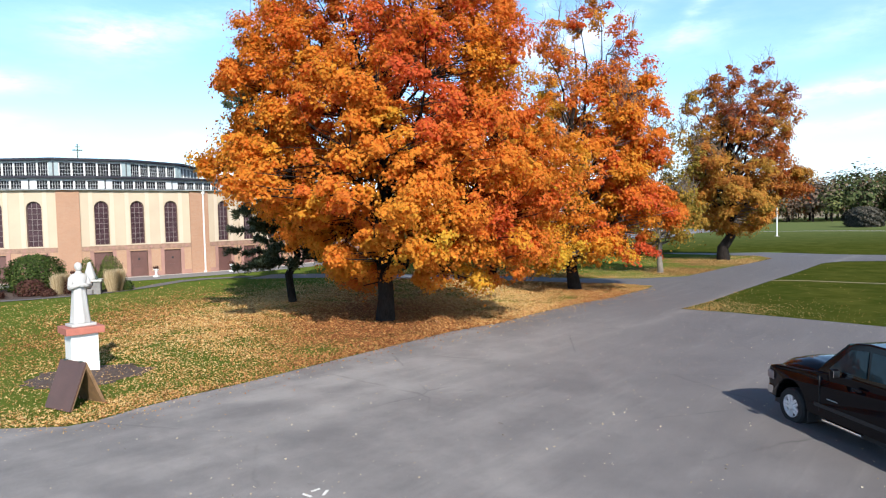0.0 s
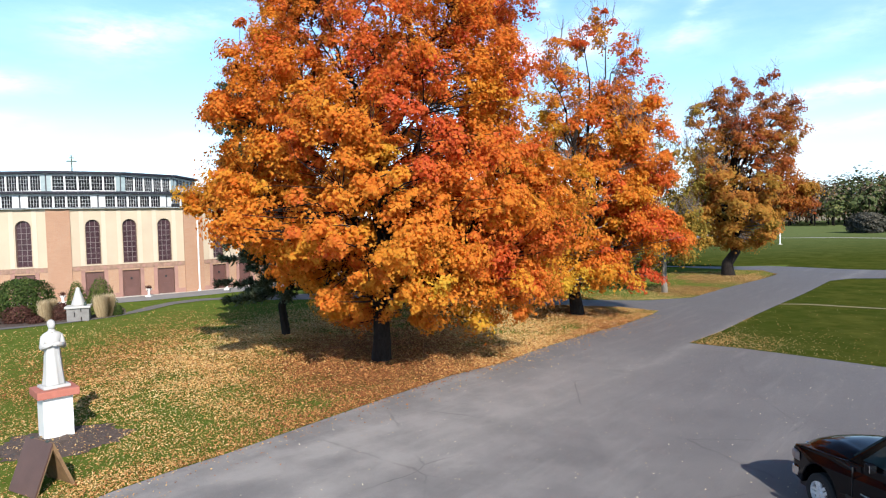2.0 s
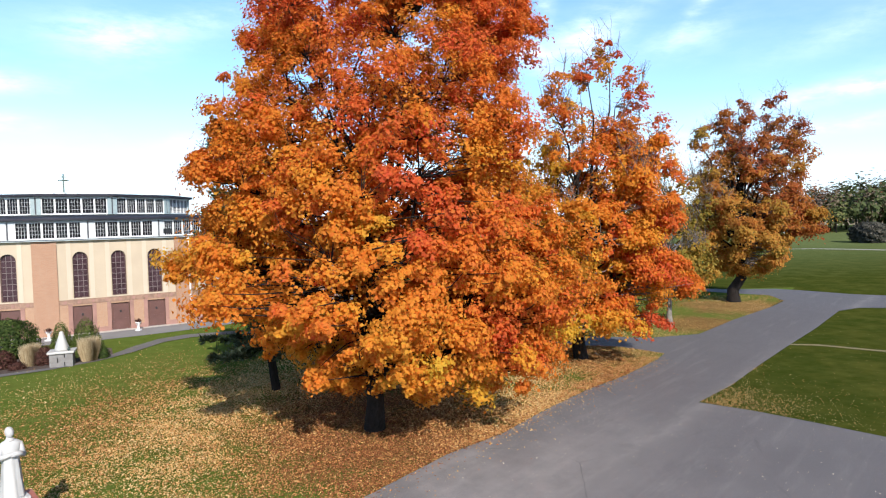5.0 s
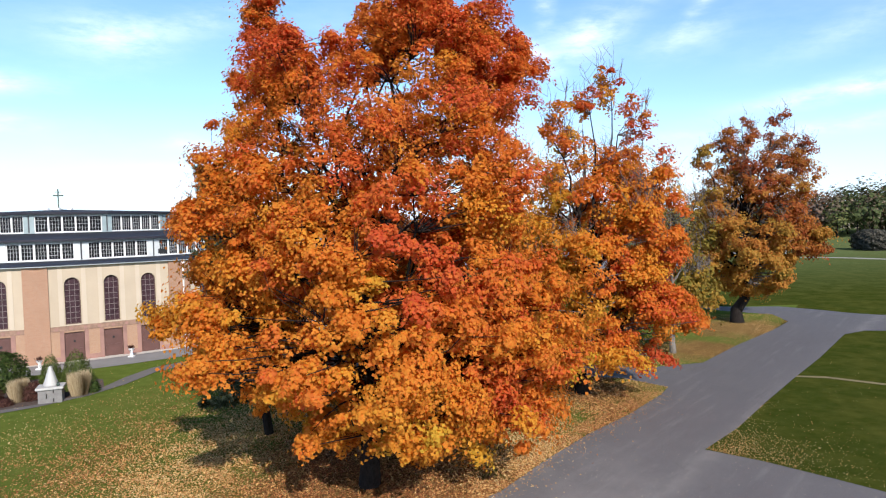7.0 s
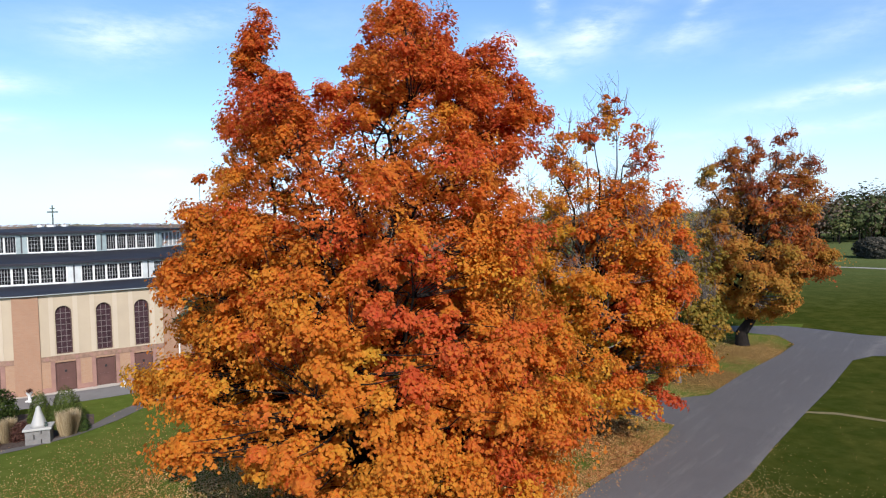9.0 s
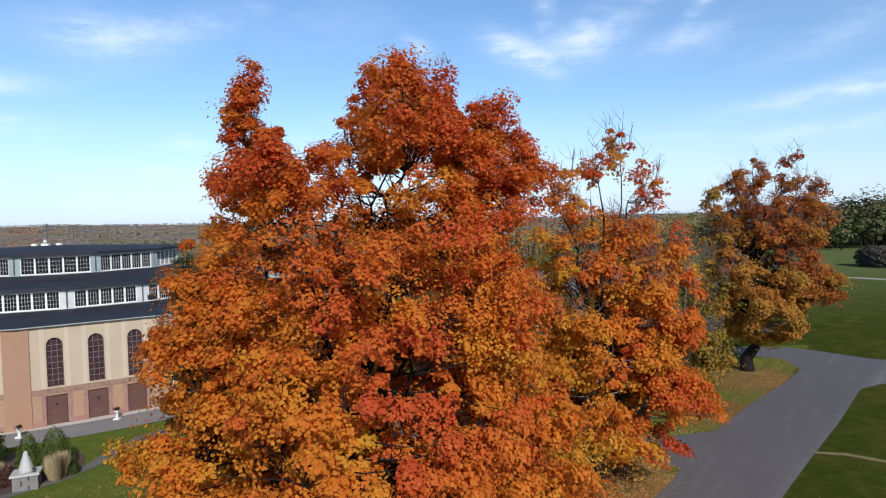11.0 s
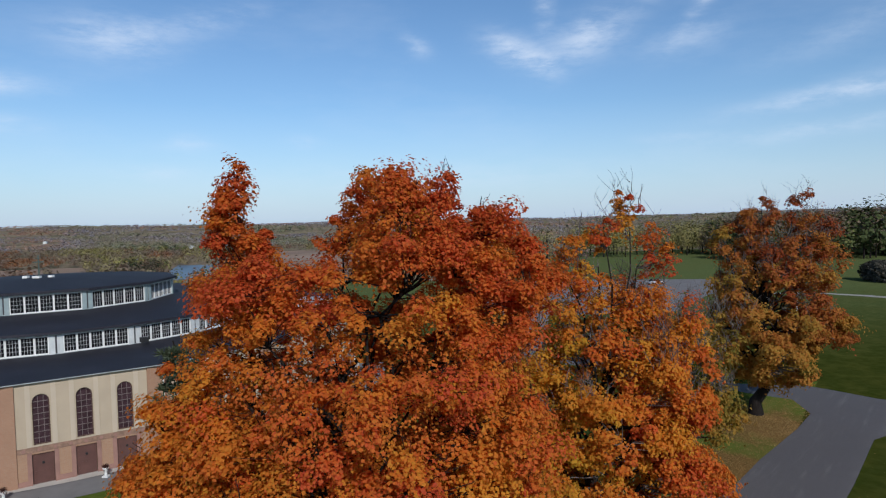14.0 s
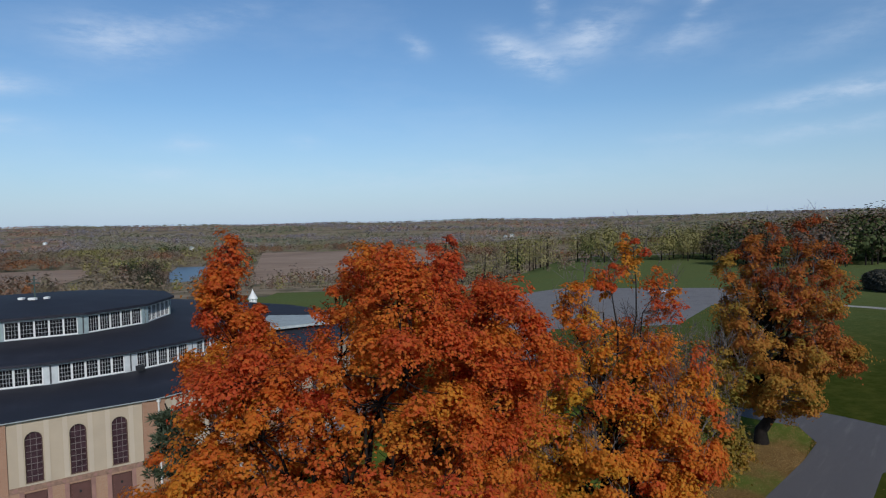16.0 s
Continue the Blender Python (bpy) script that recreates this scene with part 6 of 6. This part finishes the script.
def woods(name, x, y, h, per, card, hue, seed, label, wide=0.42, low=0.12, stems=False, mat=None):
    """A stand of distant trees, each a lumpy crown of leaf clusters over its stem."""
    rng = np.random.default_rng(seed)
    n = len(x)
    z = land(x, y)
    N = n * per
    d = rng.normal(size=(N, 3))
    d /= np.linalg.norm(d, axis=1, keepdims=True)
    k = rng.uniform(0.55, 1.05, (N, 1))
    hh = np.repeat(h, per)[:, None]
    wv = np.repeat(wide * rng.uniform(0.75, 1.25, n), per)[:, None]
    lump = 1 + 0.22 * np.sin(d[:, :1] * 5 + np.repeat(rng.uniform(0, 6, n), per)[:, None]) + 0.15 * np.sin(d[:, 1:2] * 7 + d[:, 2:] * 5)
    p = d * k * lump * np.concatenate([hh * wv, hh * wv, hh * (0.5 - low / 2)], 1)
    p[:, 2] += (hh[:, 0] * (0.5 + low / 2))
    p += np.stack([np.repeat(x, per), np.repeat(y, per), np.repeat(z, per)], 1)
    t = np.repeat(hue(x, y, rng), per) + rng.normal(size=N) * 0.03
    nrm = d * (0.35 if mat else 1.0) + np.array([0, 0, 0.9 if mat else 0.6]) + rng.normal(size=(N, 3)) * 0.2
    v, f, tint = leaf_cards(rng, p, nrm, hh[:, 0] * card * rng.uniform(0.6, 1.3, N), np.clip(t, 0, 1), fold=0.12)
    ob = tagged(part(name, fast_mesh(name, v, f, mat or WOOD_FAR, tint)), label, "woods", kind="stuff")
    if stems:
        lines = [(np.array([[a, b, c - 0.2], [a, b, c + 0.45 * q], [a + 0.2, b, c + 0.8 * q]]), np.array([0.018, 0.013, 0.004]) * q) for a, b, c, q in zip(x, y, z, h)]
        sv, sf = tubes(lines, 4)
        tagged(part(name + "_stems", fast_mesh(name + "_stems", sv, sf, BARK)), "grey stems of the woodland trees", "woods", kind="stuff")
    return ob


def scatter(rng, n, x0, x1, y0, y1, keep):
    out_x, out_y = [], []
    for _ in range(200):
        if len(out_x) >= n:
            break
        x, y = rng.uniform(x0, x1, n), rng.uniform(y0, y1, n)
        ok = keep(x, y)
        out_x.extend(x[ok])
        out_y.extend(y[ok])
    return np.array(out_x[:n]), np.array(out_y[:n])


def open_land(x, y):
    ok = np.ones(len(x), bool)
    for poly in CLEAR:
        ok &= ~inside(poly, x, y)
    return ok


def drifts(k, keep):
    """Open land where woods stand in drifts with clearings between."""
    def ok(x, y):
        d = np.sin(x * k + 2.0 * np.sin(y * k * 0.6)) + np.sin(y * k * 1.7 + 1.5 * np.sin(x * k * 0.8) + 1.0)
        return open_land(x, y) & (d > keep)
    return ok


def patchy(a, b, k):
    """A tint that changes in drifts over the land."""
    def hue(x, y, rng):
        drift = 0.5 + 0.3 * np.sin(x * k + 1.0) * np.cos(y * k * 0.7) + 0.25 * np.sin(x * k * 2.7 + y * k * 1.9)
        return np.clip(a + (b - a) * drift + rng.normal(size=len(x)) * 0.08, 0, 1)
    return hue


def mingled(a, b, k, noise_by):
    """Drifts of tint with single trees that differ."""
    base = patchy(a, b, k)
    return lambda x, y, rng: np.clip(base(x, y, rng) + rng.normal(size=len(x)) * noise_by, 0, 1)


R = np.random.default_rng(77)
# wood along the right of the far lawn, green, brown and red
x, y = scatter(R, 210, 112, 320, 226, 300, lambda x, y: y > 245 - 0.16 * (x - 118))
woods("right_wood", x, y, R.uniform(15, 22, len(x)) + 3 * step(170, 240, x) - 5 * step(160, 120, x), 380, 0.055, lambda x, y, rng: rng.choice([0.08, 0.14, 0.19, 0.23, 0.70, 0.80, 0.98], len(x)), 1, "mixed autumn wood at the edge of the far lawn", stems=True)
# olive trees beyond the far green
x, y = scatter(R, 52, 58, 175, 285, 345, lambda x, y: y > 292 - 0.05 * x)
woods("olive_trees", x, y, R.uniform(11.5, 18, len(x)), 560, 0.042, patchy(0.33, 0.46, 0.06), 2, "row of olive-green trees beyond the far green", stems=True)
x, y = scatter(R, 26, 8, 48, 268, 330, lambda x, y: x > 0)
woods("bare_trees", x, y, R.uniform(8, 18, len(x)), 220, 0.038, patchy(0.35, 0.7, 0.09), 3, "half-bare dun trees beyond the far green", stems=True)
# scrub on the slope behind the hall
x, y = scatter(R, 640, -260, 60, 150, 470, lambda x, y: y > 156 + 46 * step(-64, -48, x) + 40 * step(0, 60, x))
woods("slope_scrub", x, y, R.uniform(2.5, 8, len(x)), 60, 0.11, patchy(0.50, 0.85, 0.05), 4, "dun scrub and small trees on the slope")
x, y = scatter(R, 420, -700, -260, 150, 640, open_land)
woods("left_wood", x, y, R.uniform(7, 14, len(x)), 70, 0.09, patchy(0.2, 0.85, 0.03), 14, "mixed autumn trees down the slope")
# dark trees by the river
x, y = scatter(R, 60, -390, -235, 585, 760, lambda x, y: (x > -0.495 * y) & (x < -0.425 * y) & ~inside(RIVER, x, y))
woods("river_trees", x, y, R.uniform(14, 23, len(x)), 260, 0.062, lambda x, y, rng: rng.choice([0.0, 0.06, 0.72, 0.78, 0.84], len(x)), 24, "dark half-bare trees along the river")
# valley woods
x, y = scatter(R, 3700, -1100, 900, 620, 1500, drifts(0.012, -0.75))
woods("valley_wood", x, y, R.uniform(8, 17, len(x)), 34, 0.165, mingled(0.22, 1.0, 0.009, 0.10), 5, "patchy green and brown woods of the valley", wide=0.55)
x, y = scatter(R, 5200, -2100, 2100, 1500, 2700, drifts(0.007, -0.9))
woods("middle_wood", x, y, R.uniform(9, 15, len(x)), 14, 0.30, mingled(-0.1, 1.1, 0.0045, 0.08), 6, "distant patchy autumn woods", wide=0.7, mat=WOOD_HAZY)
x, y = scatter(R, 5200, -3300, 3300, 2700, 4640, drifts(0.005, -0.9))
woods("hill_wood", x, y, R.uniform(8, 14, len(x)), 11, 0.55, mingled(0.1, 1.1, 0.0028, 0.06), 7, "half-bare wooded hills at the horizon, greyed by painted-in haze", wide=0.9, mat=WOOD_HAZY)
x, y = scatter(R, 900, 420, 1500, 300, 1500, lambda x, y: y > 330)
woods("plateau_wood", x, y, R.uniform(9, 15, len(x)), 22, 0.2, patchy(0.5, 1.0, 0.008), 8, "woods on the high ground to the right")


woods("evergreen_tree", np.array([31.5]), np.array([286.0]), np.array([12.0]), 900, 0.05, lambda x, y, rng: np.full(1, 0.2), 41, "single dark green round tree by the far green", wide=0.36, stems=True)


def far_house(x, y, w, d, h, rz, roof_mat):
    z = float(land(x, y))
    root = thing("far_house", x, y, z, rz, "small white house far off in the valley", "house", "valley houses")
    part("wall", boxed(-w / 2, w / 2, -d / 2, d / 2, 0, h), WHITE, root)
    part("roof", slab([(-w / 2 - 0.4, h), (0, h + w * 0.35), (w / 2 + 0.4, h)], -d / 2 - 0.4, d / 2 + 0.4), roof_mat, root)
    for u in (-0.25, 0.25):
        part("window", boxed(u * w - 0.6, u * w + 0.6, -d / 2 - 0.06, -d / 2 + 0.02, h * 0.3, h * 0.65), PANE, root)


for hx, hy, w, d, h, rz in ((-535, 1558, 9, 14, 6, 20), (-511, 1547, 8, 11, 7, -30), (-488, 1566, 10, 12, 6, 60), (188, 1931, 9, 14, 6, 10), (212, 1974, 9, 12, 6, 70), (-1315, 2142, 10, 14, 6, 15),
                            (-620, 1600, 9, 12, 6, 40)):
    far_house(hx, hy, w, d, h, rz, GREYPAINT)


def far_hall(x, y, w, d, h, rz):
    root = thing("far_hall", x, y, float(land(x, y)), rz, "long low white building on the far ridge", "building", "ridge buildings")
    part("wall", boxed(-w / 2, w / 2, -d / 2, d / 2, 0, h), WHITE, root)
    part("roof", slab([(-w / 2 - 1, h), (-w / 2 - 1, h + 0.8), (w / 2 + 1, h + 0.8), (w / 2 + 1, h)], -d / 2 - 1, d / 2 + 1), GREYPAINT, root)


far_hall(840, 1630, 62, 20, 15, 5)
far_hall(945, 1600, 26, 20, 19, -5)


# ---- fallen leaves ----
def fallen():
    rng = np.random.default_rng(9)
    trunks = [(-2.6, 28.2, 8.5, 1.0), (8.5, 41.6, 7.5, 0.8), (3.3, 47.2, 6.0, 0.5), (29.0, 65.4, 6.5, 0.28), (17.7, 52.4, 4.0, 0.22)]
    drive = np.array(ROAD_LEFT[1:], float)
    tri = np.array([(18.4, 26.7), (13.6, 30.3), (11.9, 31.9), (14.6, 34.9), (18.0, 39.0)], float)
    poly = [(v.x, v.y) for v in ROAD_OUTLINE]

    def near(line, x, y):
        best = np.full(len(x), 1e9)
        for a, b in zip(line, line[1:]):
            t = np.clip(((x - a[0]) * (b[0] - a[0]) + (y - a[1]) * (b[1] - a[1])) / ((b - a) ** 2).sum(), 0, 1)
            best = np.minimum(best, np.hypot(x - a[0] - t * (b[0] - a[0]), y - a[1] - t * (b[1] - a[1])))
        return best
    xs, ys = [], []
    want = 290000
    while len(xs) < want:
        x, y = rng.uniform(-24, 36, 90000), rng.uniform(11.5, 70, 90000)
        across = (x > 11.2) & (y < 32.4 + (x - 11.9) * 1.15)
        w = np.zeros(len(x))
        for tx, ty, s, k in trunks:
            r = np.hypot(x - tx, y - ty) / s
            w = np.maximum(w, k * np.exp(-0.5 * np.maximum(r - 0.55, 0) ** 2 * 2.2))
        w = np.where(across, 0.0, w)
        left = near(drive, x, y)
        w = np.maximum(w, (2.4 * np.exp(-(left / 1.05) ** 2)) * np.where(x < -8.6, 0.35, 1.0) + 0.6 * np.exp(-left / 1.6) * (y < 42) * ~across)
        w = np.maximum(w, across * 1.0 * np.exp(-np.hypot(x - 12.1, y - 31.9) / 1.7))
        w = np.maximum(w, across * 0.32 * np.exp(-near(tri, x, y) / 0.55) * np.exp(-np.maximum(x - 13.0, 0) / 3.2) * np.where(y < 31, 0.5, 1.0))
        w = np.maximum(w, 0.20 * (x < 8) * np.exp(-np.maximum(y - 34, 0) / 4) * np.exp(-np.maximum(-12 - x, 0) / 7))
        w = np.maximum(w, across * 0.02 * np.exp(-np.maximum(x - 13, 0) / 4.5))
        w *= 0.35 + 1.3 * (0.5 + 0.5 * np.sin(x * 1.3 + 1.7 * np.sin(y * 0.9)) * np.sin(y * 1.1 + 1.3 * np.sin(x * 0.7)))
        w = np.where((((x + 10.25) / 1.8) ** 2 + ((y - 18.2) / 1.6) ** 2) < 0.75, 0.12, w)
        on = inside(poly, x, y)
        w = np.where(on, 0.22 * np.exp(-left / 0.4), w)
        ok = rng.uniform(0, 1.9, len(x)) < w
        xs.extend(x[ok])
        ys.extend(y[ok])
    x, y = np.array(xs[:want]), np.array(ys[:want])
    n = len(x)
    bed = 0.11 * np.clip(1 - (((x + 10.25) / 1.7) ** 2 + ((y - 18.2) / 1.5) ** 2), 0, 1) ** 0.4
    p = np.stack([x, y, land(x, y) + bed + rng.uniform(0.025, 0.05, n)], 1)
    nrm = np.array([0, 0, 1.0]) + rng.normal(size=(n, 3)) * 0.35
    # hue drops round the maple trunk: red-brown of its shade partly painted in
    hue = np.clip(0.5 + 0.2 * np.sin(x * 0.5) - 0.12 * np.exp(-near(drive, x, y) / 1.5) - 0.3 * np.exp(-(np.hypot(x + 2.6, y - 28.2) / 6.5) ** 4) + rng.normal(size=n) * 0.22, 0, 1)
    v, f, t = leaf_cards(rng, p, nrm, rng.uniform(0.030, 0.066, n) * (1 + 0.5 * np.clip((y - 18) / 10, 0, 1) * (x < 11)), hue, fold=0.12)
    v = v.reshape(-1, 4, 3)[:, :3].reshape(-1, 3)
    f, t = np.arange(3 * n).reshape(n, 3), np.repeat(hue, 3)
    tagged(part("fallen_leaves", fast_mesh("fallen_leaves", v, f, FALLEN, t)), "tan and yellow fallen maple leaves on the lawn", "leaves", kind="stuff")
    n = 3000
    x, y = rng.uniform(-14, 18, n), rng.uniform(5, 32, n)
    on = inside(poly, x, y)
    x, y = x[on], y[on]
    n = len(x)
    p = np.stack([x, y, land(x, y) + rng.uniform(0.025, 0.045, n)], 1)
    v, f, t = leaf_cards(rng, p, np.array([0, 0, 1.0]) + rng.normal(size=(n, 3)) * 0.4, rng.uniform(0.014, 0.048, n), rng.uniform(0, 0.8, n), fold=0.1)
    tagged(part("scattered_leaves", fast_mesh("scattered_leaves", v, f, PALE_LEAF, t)), "few pale dry leaves scattered on the asphalt", "leaves", kind="stuff")


ROAD_OUTLINE = [Vector((px, py, 0)) for px, py in [(-60, -60), (60, -60)] + ROAD_RIGHT + [(47, 65.3), (42, 69), (37.5, 74.9), (32, 75.6), (34.0, 69.4), (33.2, 65.0), (29.8, 61.0), (23.4, 54.4), (18.5, 48.8), (14.6, 47.8),
                                                          (5, 50.6), (-6, 51.8), (-14, 52.5), (-15, 49.0), (-6, 48.2), (4, 47.0), (11.8, 45.0), (13.9, 42.6)] + ROAD_LEFT[::-1]]
fallen()
